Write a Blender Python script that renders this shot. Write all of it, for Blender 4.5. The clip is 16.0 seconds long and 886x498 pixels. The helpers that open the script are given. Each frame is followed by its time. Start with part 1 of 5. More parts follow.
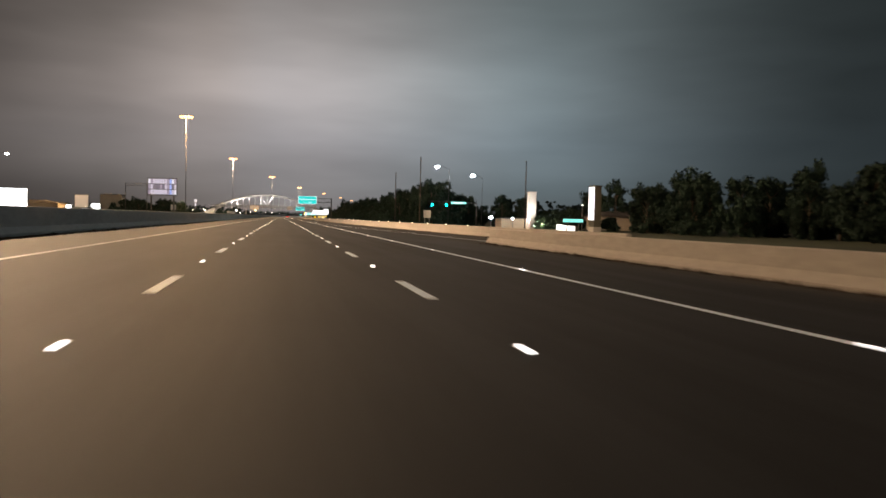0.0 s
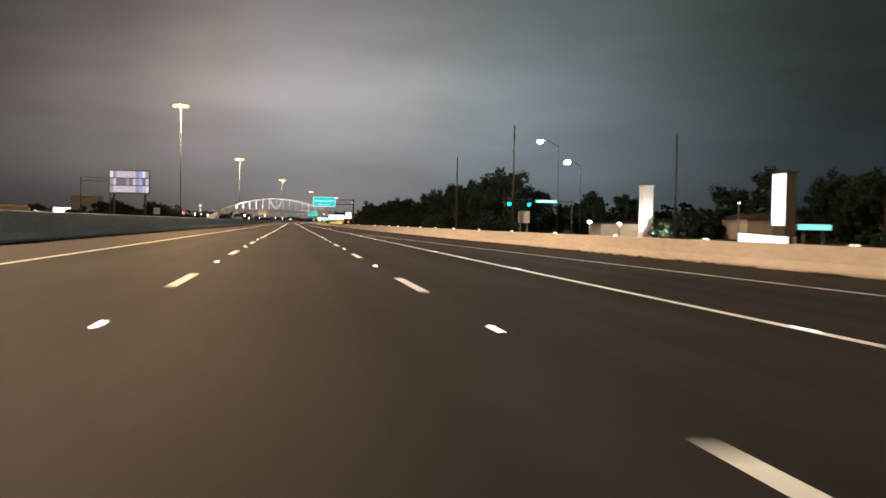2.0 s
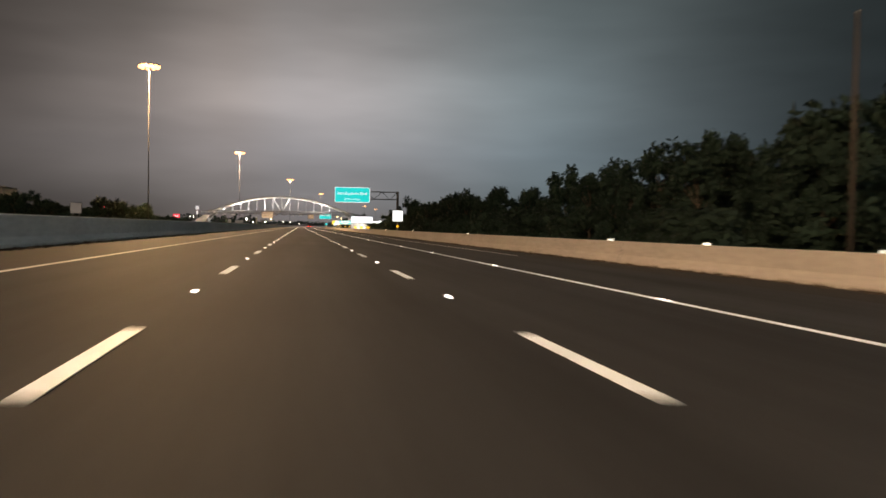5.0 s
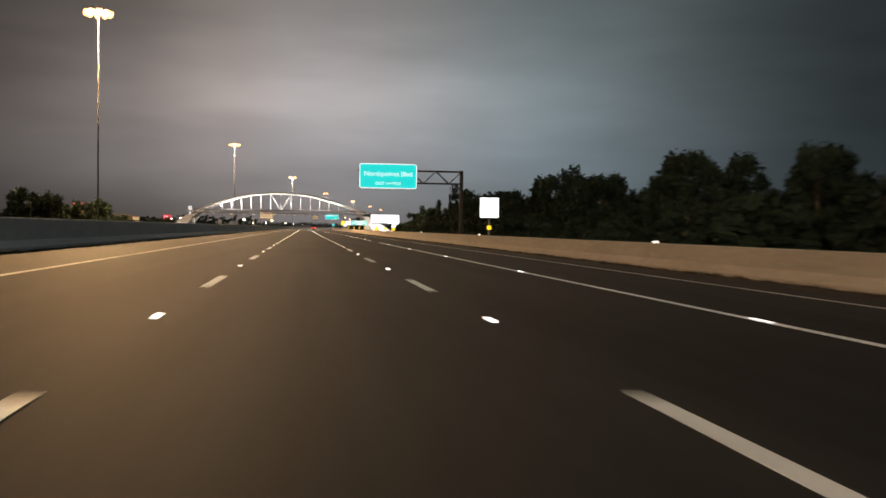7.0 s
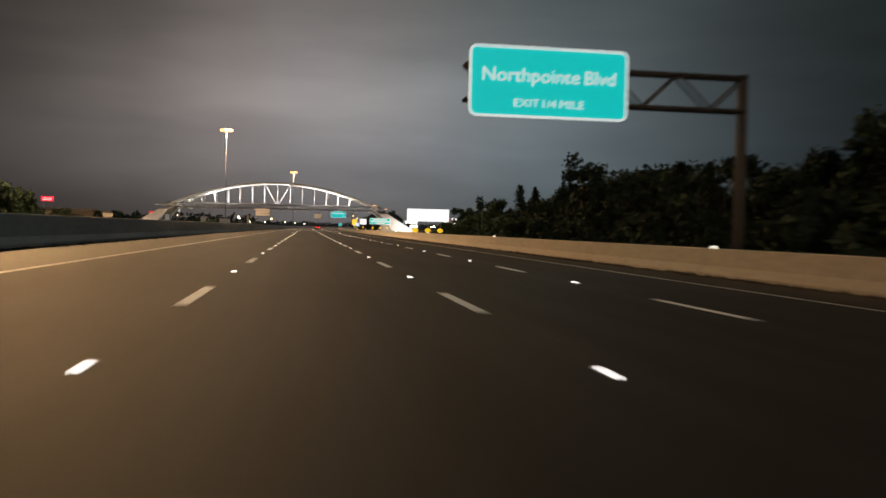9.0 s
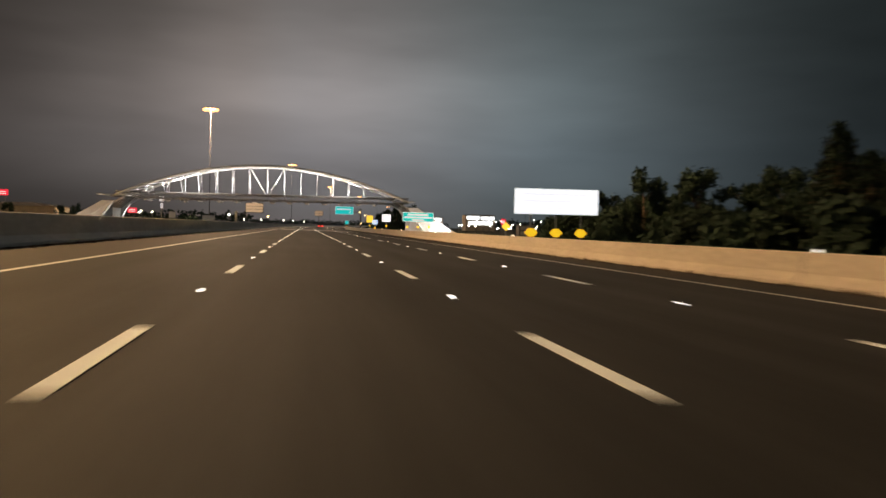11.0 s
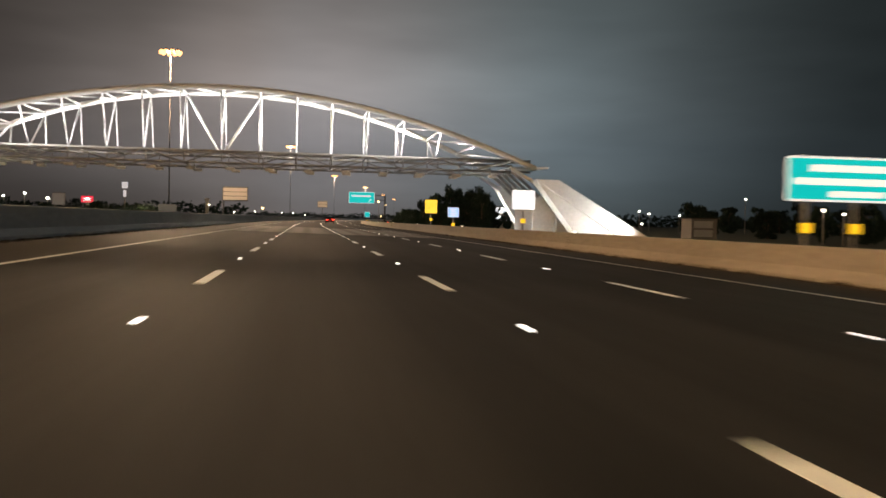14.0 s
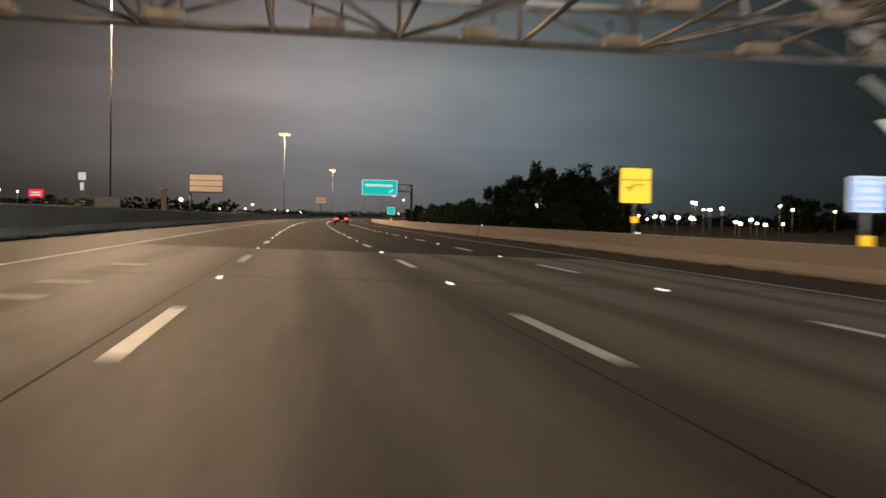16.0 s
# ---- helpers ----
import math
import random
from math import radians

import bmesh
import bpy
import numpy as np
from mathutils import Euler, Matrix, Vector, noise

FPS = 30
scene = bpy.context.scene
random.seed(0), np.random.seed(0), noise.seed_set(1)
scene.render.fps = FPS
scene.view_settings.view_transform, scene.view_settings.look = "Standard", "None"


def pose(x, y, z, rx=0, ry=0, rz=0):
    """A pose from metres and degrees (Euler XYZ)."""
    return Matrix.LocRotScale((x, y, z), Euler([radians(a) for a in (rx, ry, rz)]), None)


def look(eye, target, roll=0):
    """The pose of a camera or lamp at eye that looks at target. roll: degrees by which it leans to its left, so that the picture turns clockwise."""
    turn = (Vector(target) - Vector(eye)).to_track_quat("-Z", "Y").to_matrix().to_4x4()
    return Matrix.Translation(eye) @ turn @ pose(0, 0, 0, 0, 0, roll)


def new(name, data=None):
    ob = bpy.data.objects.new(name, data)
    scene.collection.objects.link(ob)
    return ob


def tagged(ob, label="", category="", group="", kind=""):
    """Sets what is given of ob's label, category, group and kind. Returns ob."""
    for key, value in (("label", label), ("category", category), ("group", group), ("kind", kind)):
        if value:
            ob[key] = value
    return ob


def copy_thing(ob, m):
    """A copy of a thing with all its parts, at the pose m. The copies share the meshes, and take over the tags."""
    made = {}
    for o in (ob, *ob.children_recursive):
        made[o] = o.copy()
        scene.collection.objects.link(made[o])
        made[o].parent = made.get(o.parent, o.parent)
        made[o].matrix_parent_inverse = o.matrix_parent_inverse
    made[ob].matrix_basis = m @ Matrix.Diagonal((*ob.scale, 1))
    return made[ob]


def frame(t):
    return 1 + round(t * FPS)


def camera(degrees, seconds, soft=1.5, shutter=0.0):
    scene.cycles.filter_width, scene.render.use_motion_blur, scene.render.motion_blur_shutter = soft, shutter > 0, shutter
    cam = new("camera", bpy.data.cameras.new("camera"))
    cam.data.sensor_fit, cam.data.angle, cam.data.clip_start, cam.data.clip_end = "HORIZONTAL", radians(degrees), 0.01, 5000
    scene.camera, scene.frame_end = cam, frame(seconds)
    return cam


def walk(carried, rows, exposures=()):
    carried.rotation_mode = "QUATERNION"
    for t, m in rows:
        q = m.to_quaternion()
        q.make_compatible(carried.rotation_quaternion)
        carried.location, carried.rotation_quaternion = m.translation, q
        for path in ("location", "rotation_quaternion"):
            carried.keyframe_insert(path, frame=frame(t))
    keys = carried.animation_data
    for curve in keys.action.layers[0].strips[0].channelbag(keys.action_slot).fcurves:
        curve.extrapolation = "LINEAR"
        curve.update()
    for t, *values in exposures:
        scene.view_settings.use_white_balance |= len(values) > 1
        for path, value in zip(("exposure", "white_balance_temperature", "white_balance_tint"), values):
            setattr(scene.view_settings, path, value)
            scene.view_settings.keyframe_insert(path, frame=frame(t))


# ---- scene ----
cam = camera(54.59, 16.0, soft=1.6, shutter=0.5)
# seconds, x, y, z, yaw, pitch, roll
ROWS = [
    (0.0, -0.20, 0.00, 1.052, -10.73, -1.99, 1.14),
    (0.5, -0.20, 14.66, 1.040, -10.61, -1.80, 1.10),
    (1.0, -0.21, 29.56, 1.019, -10.47, -1.73, 1.03),
    (1.5, -0.14, 44.35, 1.003, -10.18, -1.66, 0.87),
    (2.0, -0.14, 59.72, 0.994, -10.01, -1.67, 0.91),
    (2.5, -0.20, 75.34, 0.990, -9.96, -1.72, 0.75),
    (3.0, -0.29, 91.25, 0.994, -9.85, -1.65, 1.01),
    (3.5, -0.32, 106.82, 1.003, -9.66, -1.83, 0.96),
    (4.0, -0.37, 121.89, 1.000, -9.47, -1.64, 1.09),
    (6.5, -0.32, 200.71, 0.991, -9.34, -1.34, 0.65),
    (7.0, -0.29, 216.77, 1.010, -9.22, -1.34, 0.67),
    (7.5, -0.33, 232.99, 1.005, -9.21, -1.28, 0.81),
    (8.0, -0.36, 249.32, 0.999, -9.19, -1.40, 0.92),
    (8.5, -0.37, 265.33, 0.982, -9.17, -1.30, 1.12),
    (9.0, -0.39, 281.30, 1.004, -9.12, -1.30, 1.23),
    (11.5, -0.36, 364.66, 1.011, -9.14, -1.50, 1.23),
    (12.0, -0.35, 381.57, 1.012, -9.06, -1.59, 1.18),
    (12.5, -0.35, 398.33, 1.021, -9.06, -1.55, 1.07),
    (13.0, -0.36, 414.95, 1.024, -9.09, -1.88, 1.17),
    (13.5, -0.34, 432.56, 1.045, -9.04, -1.73, 1.18),
    (14.0, -0.33, 449.82, 1.013, -9.07, -1.86, 1.28),
    (14.5, -0.33, 466.71, 1.011, -9.20, -2.07, 1.33),
    (15.0, -0.38, 483.01, 1.000, -9.19, -1.85, 1.50),
    (15.5, -0.42, 500.20, 1.009, -9.27, -1.92, 1.51),
    (16.0, -0.57, 517.36, 1.029, -9.35, -2.01, 1.22),
]
walk(cam, [(t, pose(x, y, z, 90 + pitch, 0, yaw) @ pose(0, 0, 0, 0, 0, roll)) for t, x, y, z, yaw, pitch, roll in ROWS],
     exposures=[(0.0, 0.18), (1.5, 0.15), (3.0, 0.03), (4.0, 0.03), (7.0, 0.15), (8.2, -0.2), (9.0, -0.4), (12.5, -0.45), (14.0, -0.3), (15.0, -0.2), (15.5, -0.3), (16.0, -0.35)])

# ---- world and light ----
world = bpy.data.worlds.new("night_sky")
scene.world = world
world.use_nodes = True
wn, wl = world.node_tree.nodes, world.node_tree.links
wn.clear()
w_out = wn.new("ShaderNodeOutputWorld")
w_bg = wn.new("ShaderNodeBackground")
w_co = wn.new("ShaderNodeTexCoord")
w_sep = wn.new("ShaderNodeSeparateXYZ")
wl.new(w_co.outputs["Generated"], w_sep.inputs[0])
# low cloud lit by the town: a pale band above the horizon
w_ramp = wn.new("ShaderNodeValToRGB")
cr = w_ramp.color_ramp
SKY = [(0.0, (0.070, 0.067, 0.068)), (0.035, (0.089, 0.089, 0.093)), (0.085, (0.114, 0.114, 0.121)),
       (0.135, (0.128, 0.125, 0.129)), (0.20, (0.098, 0.095, 0.096)), (0.28, (0.075, 0.073, 0.072)), (1.0, (0.15, 0.14, 0.13))]
cr.elements[0].position, cr.elements[0].color = SKY[0][0], (*SKY[0][1], 1)
cr.elements[1].position, cr.elements[1].color = SKY[-1][0], (*SKY[-1][1], 1)
for p_, c_ in SKY[1:-1]:
    e_ = cr.elements.new(p_)
    e_.color = (*c_, 1)
wl.new(w_sep.outputs["Z"], w_ramp.inputs["Fac"])
# the glow lies ahead, over the town
w_dot = wn.new("ShaderNodeVectorMath")
w_dot.operation = "DOT_PRODUCT"
w_dot.inputs[1].default_value = Vector((0.05, 1.0, 0.12)).normalized()
wl.new(w_co.outputs["Generated"], w_dot.inputs[0])
w_clip = wn.new("ShaderNodeMath")
w_clip.operation = "MAXIMUM"
w_clip.inputs[1].default_value = 0.0
wl.new(w_dot.outputs["Value"], w_clip.inputs[0])
w_pow = wn.new("ShaderNodeMath")
w_pow.operation = "POWER"
w_pow.inputs[1].default_value = 20.0
wl.new(w_clip.outputs[0], w_pow.inputs[0])
w_map = wn.new("ShaderNodeMath")
w_map.operation = "MULTIPLY_ADD"
w_map.inputs[1].default_value, w_map.inputs[2].default_value = 2.2, 0.66
wl.new(w_pow.outputs[0], w_map.inputs[0])
w_mp = wn.new("ShaderNodeMapping")
w_mp.inputs["Scale"].default_value = (1.0, 1.0, 4.6)
wl.new(w_co.outputs["Generated"], w_mp.inputs["Vector"])
w_no = wn.new("ShaderNodeTexNoise")
w_no.inputs["Scale"].default_value, w_no.inputs["Detail"].default_value, w_no.inputs["Roughness"].default_value = 2.3, 4, 0.45
wl.new(w_mp.outputs[0], w_no.inputs["Vector"])
w_nm = wn.new("ShaderNodeMapRange")
w_nm.inputs["From Min"].default_value, w_nm.inputs["From Max"].default_value = 0.3, 0.7
w_nm.inputs["To Min"].default_value, w_nm.inputs["To Max"].default_value = 0.70, 1.30
wl.new(w_no.outputs["Fac"], w_nm.inputs["Value"])
w_mul = wn.new("ShaderNodeMath")
w_mul.operation = "MULTIPLY"
wl.new(w_map.outputs[0], w_mul.inputs[0])
wl.new(w_nm.outputs[0], w_mul.inputs[1])
# sodium light warms the cloud on the mast side, cooler light on the other
w_side = wn.new("ShaderNodeValToRGB")
w_side.color_ramp.elements[0].position, w_side.color_ramp.elements[0].color = 0.33, (0.60, 0.52, 0.46, 1)
w_side.color_ramp.elements[1].position, w_side.color_ramp.elements[1].color = 0.80, (0.34, 0.44, 0.455, 1)
for p_, c_ in ((0.40, (0.77, 0.685, 0.62, 1)), (0.455, (0.98, 0.88, 0.81, 1)), (0.50, (1.00, 0.95, 0.92, 1)), (0.66, (0.67, 0.84, 0.88, 1))):
    w_side.color_ramp.elements.new(p_).color = c_
w_side.color_ramp.interpolation = "EASE"
w_half = wn.new("ShaderNodeMath")
w_half.operation = "MULTIPLY_ADD"
w_half.inputs[1].default_value, w_half.inputs[2].default_value = 0.5, 0.5
wl.new(w_sep.outputs["X"], w_half.inputs[0])
wl.new(w_half.outputs[0], w_side.inputs["Fac"])
w_tint = wn.new("ShaderNodeVectorMath")
w_tint.operation = "MULTIPLY"
wl.new(w_ramp.outputs["Color"], w_tint.inputs[0])
wl.new(w_side.outputs["Color"], w_tint.inputs[1])
wl.new(w_tint.outputs[0], w_bg.inputs["Color"])
wl.new(w_mul.outputs[0], w_bg.inputs["Strength"])
wl.new(w_bg.outputs[0], w_out.inputs["Surface"])

SODIUM, SODIUM_DEEP, COOL, FLOOD = (1.0, 0.67, 0.40), (1.0, 0.60, 0.26), (0.86, 0.95, 1.0), (1.0, 0.97, 0.92)
MAST_W, STREET_W, FLOOD_W = 450000, 900, 255000


def lamp(name, kind, place, watts, colour, size=0.4, aim=None, spot=70, blend=0.5):
    d = bpy.data.lights.new(name, kind)
    d.energy, d.color = watts, colour
    d.shadow_soft_size = size
    ob = new(name, d)
    if aim is None:
        ob.location = place
    else:
        ob.matrix_world = look(place, aim)
        d.spot_size, d.spot_blend = radians(spot), blend
    return ob


# ---- materials ----
def principled(name, colour, rough=0.7, metal=0.0):
    m = bpy.data.materials.new(name)
    m.use_nodes = True
    b = m.node_tree.nodes["Principled BSDF"]
    b.inputs["Base Color"].default_value = (*colour, 1)
    b.inputs["Roughness"].default_value, b.inputs["Metallic"].default_value = rough, metal
    return m, m.node_tree.nodes, m.node_tree.links, b


def surface(name, colour, rough=0.7, metal=0.0, fine=6.0, coarse=0.35, vary=0.18, bump=0.15, stretch=(1, 1, 1), per_object=0.0):
    """A worn surface: stains at one scale, grain at another, with a little relief."""
    m, n, l, b = principled(name, colour, rough, metal)
    b.inputs["Specular IOR Level"].default_value = 0.5 if rough < 0.7 else 0.2
    co = n.new("ShaderNodeTexCoord")
    mp = n.new("ShaderNodeMapping")
    mp.inputs["Scale"].default_value = stretch
    l.new(co.outputs["Object"], mp.inputs["Vector"])
    big, small = n.new("ShaderNodeTexNoise"), n.new("ShaderNodeTexNoise")
    big.inputs["Scale"].default_value, big.inputs["Detail"].default_value = coarse, 4
    small.inputs["Scale"].default_value, small.inputs["Detail"].default_value = fine, 6
    l.new(mp.outputs[0], big.inputs["Vector"])
    l.new(mp.outputs[0], small.inputs["Vector"])
    add = n.new("ShaderNodeMath")
    add.operation = "ADD"
    l.new(big.outputs["Fac"], add.inputs[0])
    l.new(small.outputs["Fac"], add.inputs[1])
    mr = n.new("ShaderNodeMapRange")
    mr.inputs["From Min"].default_value, mr.inputs["From Max"].default_value = 0.7, 1.3
    mr.inputs["To Min"].default_value, mr.inputs["To Max"].default_value = 1 - vary, 1 + vary
    l.new(add.outputs[0], mr.inputs["Value"])
    value = mr.outputs[0]
    if per_object:
        oi = n.new("ShaderNodeObjectInfo")
        om = n.new("ShaderNodeMapRange")
        om.inputs["To Min"].default_value, om.inputs["To Max"].default_value = 1 - per_object, 1 + per_object
        l.new(oi.outputs["Random"], om.inputs["Value"])
        mu = n.new("ShaderNodeMath")
        mu.operation = "MULTIPLY"
        l.new(value, mu.inputs[0])
        l.new(om.outputs[0], mu.inputs[1])
        value = mu.outputs[0]
    mix = n.new("ShaderNodeVectorMath")
    mix.operation = "SCALE"
    mix.inputs[0].default_value = colour
    l.new(value, mix.inputs["Scale"])
    l.new(mix.outputs[0], b.inputs["Base Color"])
    rr = n.new("ShaderNodeMapRange")
    rr.inputs["To Min"].default_value, rr.inputs["To Max"].default_value = max(0.05, rough - 0.12), min(1, rough + 0.12)
    l.new(big.outputs["Fac"], rr.inputs["Value"])
    l.new(rr.outputs[0], b.inputs["Roughness"])
    if bump:
        bp = n.new("ShaderNodeBump")
        bp.inputs["Strength"].default_value, bp.inputs["Distance"].default_value = bump, 0.02
        l.new(small.outputs["Fac"], bp.inputs["Height"])
        l.new(bp.outputs[0], b.inputs["Normal"])
    return m


def glow(name, colour, strength, base=None):
    """An emitting surface: a lamp, a lit face, or a stand-in for returned light."""
    m, n, l, b = principled(name, base or colour, 0.5)
    b.inputs["Emission Color"].default_value = (*colour, 1)
    b.inputs["Emission Strength"].default_value = strength
    return m


def pavement_material():
    """Worn concrete: dark wheel tracks along the lanes, saw-cut joints, stains."""
    m, n, l, b = principled("pavement", (0.2, 0.18, 0.16), 0.74)
    b.inputs["Specular IOR Level"].default_value = 0.10
    co = n.new("ShaderNodeTexCoord")
    sep = n.new("ShaderNodeSeparateXYZ")
    l.new(co.outputs["Object"], sep.inputs[0])
    long_map = n.new("ShaderNodeMapping")
    long_map.inputs["Scale"].default_value = (1.0, 0.035, 1.0)
    l.new(co.outputs["Object"], long_map.inputs["Vector"])
    streak, stain, grain = (n.new("ShaderNodeTexNoise") for _ in range(3))
    streak.inputs["Scale"].default_value, streak.inputs["Detail"].default_value = 1.1, 5
    stain.inputs["Scale"].default_value, stain.inputs["Detail"].default_value = 0.12, 5
    grain.inputs["Scale"].default_value, grain.inputs["Detail"].default_value = 9.0, 8
    l.new(long_map.outputs[0], streak.inputs["Vector"])
    l.new(co.outputs["Object"], stain.inputs["Vector"])
    l.new(co.outputs["Object"], grain.inputs["Vector"])
    # two wheel tracks in each 3.66 m lane
    track = n.new("ShaderNodeMath")
    track.operation = "SINE"
    scale = n.new("ShaderNodeMath")
    scale.operation = "MULTIPLY_ADD"
    scale.inputs[1].default_value, scale.inputs[2].default_value = 2 * math.pi / 1.83, math.pi / 2
    l.new(sep.outputs["X"], scale.inputs[0])
    l.new(scale.outputs[0], track.inputs[0])

    def term(sock, lo, hi, frm=(0.3, 0.7)):
        r = n.new("ShaderNodeMapRange")
        r.inputs["From Min"].default_value, r.inputs["From Max"].default_value = frm
        r.inputs["To Min"].default_value, r.inputs["To Max"].default_value = lo, hi
        l.new(sock, r.inputs["Value"])
        return r.outputs[0]

    value = None
    for s in (term(streak.outputs["Fac"], 0.68, 1.34), term(stain.outputs["Fac"], 0.78, 1.22), term(grain.outputs["Fac"], 0.86, 1.12), term(track.outputs[0], 0.93, 1.05, (-1, 1))):
        if value is None:
            value = s
        else:
            mu = n.new("ShaderNodeMath")
            mu.operation = "MULTIPLY"
            l.new(value, mu.inputs[0])
            l.new(s, mu.inputs[1])
            value = mu.outputs[0]
    sc = n.new("ShaderNodeVectorMath")
    sc.operation = "SCALE"
    sc.inputs[0].default_value = (0.0215, 0.0230, 0.0258)
    l.new(value, sc.inputs["Scale"])
    l.new(sc.outputs[0], b.inputs["Base Color"])
    bp = n.new("ShaderNodeBump")
    bp.inputs["Strength"].default_value, bp.inputs["Distance"].default_value = 0.09, 0.01
    l.new(grain.outputs["Fac"], bp.inputs["Height"])
    l.new(bp.outputs[0], b.inputs["Normal"])
    return m


M_ROAD = pavement_material()


def slab_material():
    """Concrete slab, paled partly to stand in for headlight: oil stain mid-lane, darker edges."""
    m, n, l, b = principled("slab_concrete", (0.2, 0.19, 0.18), 0.7)
    co = n.new("ShaderNodeTexCoord")
    sep = n.new("ShaderNodeSeparateXYZ")
    l.new(co.outputs["Object"], sep.inputs[0])
    mp = n.new("ShaderNodeMapping")
    mp.inputs["Scale"].default_value = (1.0, 0.12, 1.0)
    l.new(co.outputs["Object"], mp.inputs["Vector"])
    no = n.new("ShaderNodeTexNoise")
    no.inputs["Scale"].default_value, no.inputs["Detail"].default_value = 1.6, 6
    l.new(mp.outputs[0], no.inputs["Vector"])
    ab = n.new("ShaderNodeMath")
    ab.operation = "ABSOLUTE"
    l.new(sep.outputs["X"], ab.inputs[0])
    wob = n.new("ShaderNodeMath")
    wob.operation = "MULTIPLY_ADD"
    wob.inputs[1].default_value = 0.9
    l.new(no.outputs["Fac"], wob.inputs[0])
    l.new(ab.outputs[0], wob.inputs[2])
    rp = n.new("ShaderNodeValToRGB")
    e = rp.color_ramp.elements
    e[0].position, e[0].color = 0.30, (0.075, 0.075, 0.076, 1)
    e[1].position, e[1].color = 1.0, (0.055, 0.052, 0.05, 1)
    for p_, c_ in ((0.46, (0.165, 0.165, 0.168, 1)), (0.74, (0.145, 0.145, 0.148, 1))):
        k = e.new(p_)
        k.color = c_
    hal = n.new("ShaderNodeMath")
    hal.operation = "MULTIPLY"
    hal.inputs[1].default_value = 0.5
    l.new(wob.outputs[0], hal.inputs[0])
    l.new(hal.outputs[0], rp.inputs["Fac"])
    gr = n.new("ShaderNodeTexNoise")
    gr.inputs["Scale"].default_value, gr.inputs["Detail"].default_value = 7, 7
    l.new(co.outputs["Object"], gr.inputs["Vector"])
    mr = n.new("ShaderNodeMapRange")
    mr.inputs["From Min"].default_value, mr.inputs["From Max"].default_value = 0.3, 0.7
    mr.inputs["To Min"].default_value, mr.inputs["To Max"].default_value = 0.8, 1.15
    l.new(gr.outputs["Fac"], mr.inputs["Value"])
    sc = n.new("ShaderNodeVectorMath")
    sc.operation = "SCALE"
    l.new(rp.outputs["Color"], sc.inputs[0])
    l.new(mr.outputs[0], sc.inputs["Scale"])
    l.new(sc.outputs[0], b.inputs["Base Color"])
    return m


M_SLAB = slab_material()
M_SHOULDER = surface("shoulder_asphalt", (0.018, 0.017, 0.017), 0.85, fine=9, coarse=0.15, vary=0.25, stretch=(1, 0.2, 1))
M_SHOULDER_LEFT = surface("shoulder_concrete", (0.022, 0.020, 0.018), 0.72, fine=7, coarse=0.12, vary=0.22, bump=0.1, stretch=(1, 0.12, 1))
M_PAINT = surface("road_paint", (0.78, 0.89, 0.99), 0.55, fine=14, coarse=1.2, vary=0.12, bump=0.1)
M_PAINT_OLD = surface("worn_edge_paint", (0.56, 0.59, 0.60), 0.6, fine=12, coarse=0.5, vary=0.25, bump=0.1)
M_MARKER = surface("marker_body", (0.55, 0.54, 0.50), 0.5, fine=20, vary=0.15, bump=0.05)
# the lens is no lamp: its emission stands in for headlight thrown back
M_MARKER_LENS = glow("marker_glow", (1.0, 0.97, 0.94), 6.0, (0.86, 0.86, 0.84))
M_WALL = surface("barrier_concrete", (0.36, 0.33, 0.295), 0.85, fine=5, coarse=0.25, vary=0.16, bump=0.3, stretch=(1, 0.5, 1.4))
M_MEDIAN = surface("median_concrete", (0.74, 0.75, 0.75), 0.85, fine=5, coarse=0.25, vary=0.16, bump=0.3, stretch=(1, 0.5, 1.4))
M_GROUND = surface("ground_grass", (0.045, 0.050, 0.030), 0.95, fine=2.0, coarse=0.06, vary=0.4, bump=0.4)
M_STEEL = surface("galvanised_steel", (0.32, 0.32, 0.33), 0.45, 0.6, fine=8, coarse=0.8, vary=0.12, bump=0.05)
M_DARK_STEEL = surface("weathered_steel", (0.20, 0.19, 0.18), 0.6, 0.3, fine=8, coarse=0.8, vary=0.2, bump=0.05)
M_MAST = surface("mast_steel", (0.07, 0.068, 0.066), 0.9, 0.0, fine=8, coarse=0.8, vary=0.2, bump=0.05)
M_READER = surface("reader_housing", (0.36, 0.35, 0.33), 0.5, fine=10, vary=0.1, bump=0.03)
M_DECK = surface("deck_steel", (0.19, 0.18, 0.17), 0.55, 0.2, fine=8, coarse=0.8, vary=0.15, bump=0.05)
M_WHITE_STEEL = surface("white_painted_steel", (0.38, 0.38, 0.375), 0.4, fine=7, coarse=0.5, vary=0.07, bump=0.04)
M_PIER = surface("pier_concrete", (0.46, 0.44, 0.41), 0.8, fine=4, coarse=0.4, vary=0.12, bump=0.25)
M_DARK = surface("dark_housing", (0.03, 0.03, 0.033), 0.5, fine=10, vary=0.15, bump=0.05)
M_WOOD = surface("creosote_wood", (0.05, 0.042, 0.036), 0.85, fine=10, coarse=1.0, vary=0.3, bump=0.3, stretch=(1, 1, 0.1))
M_BARK = surface("bark", (0.085, 0.065, 0.05), 0.95, fine=9, coarse=1.0, vary=0.3, bump=0.6, stretch=(1, 1, 0.3))
M_LEAF = surface("leaves", (0.017, 0.031, 0.022), 1.0, fine=3.0, coarse=0.4, vary=0.45, bump=0, per_object=0.25)
M_SIGN_BACK = surface("sign_aluminium", (0.50, 0.50, 0.50), 0.4, 0.7, fine=6, vary=0.1, bump=0.03)
M_BUILDING = surface("stucco", (0.42, 0.36, 0.29), 0.9, fine=6, coarse=0.4, vary=0.15, bump=0.3)
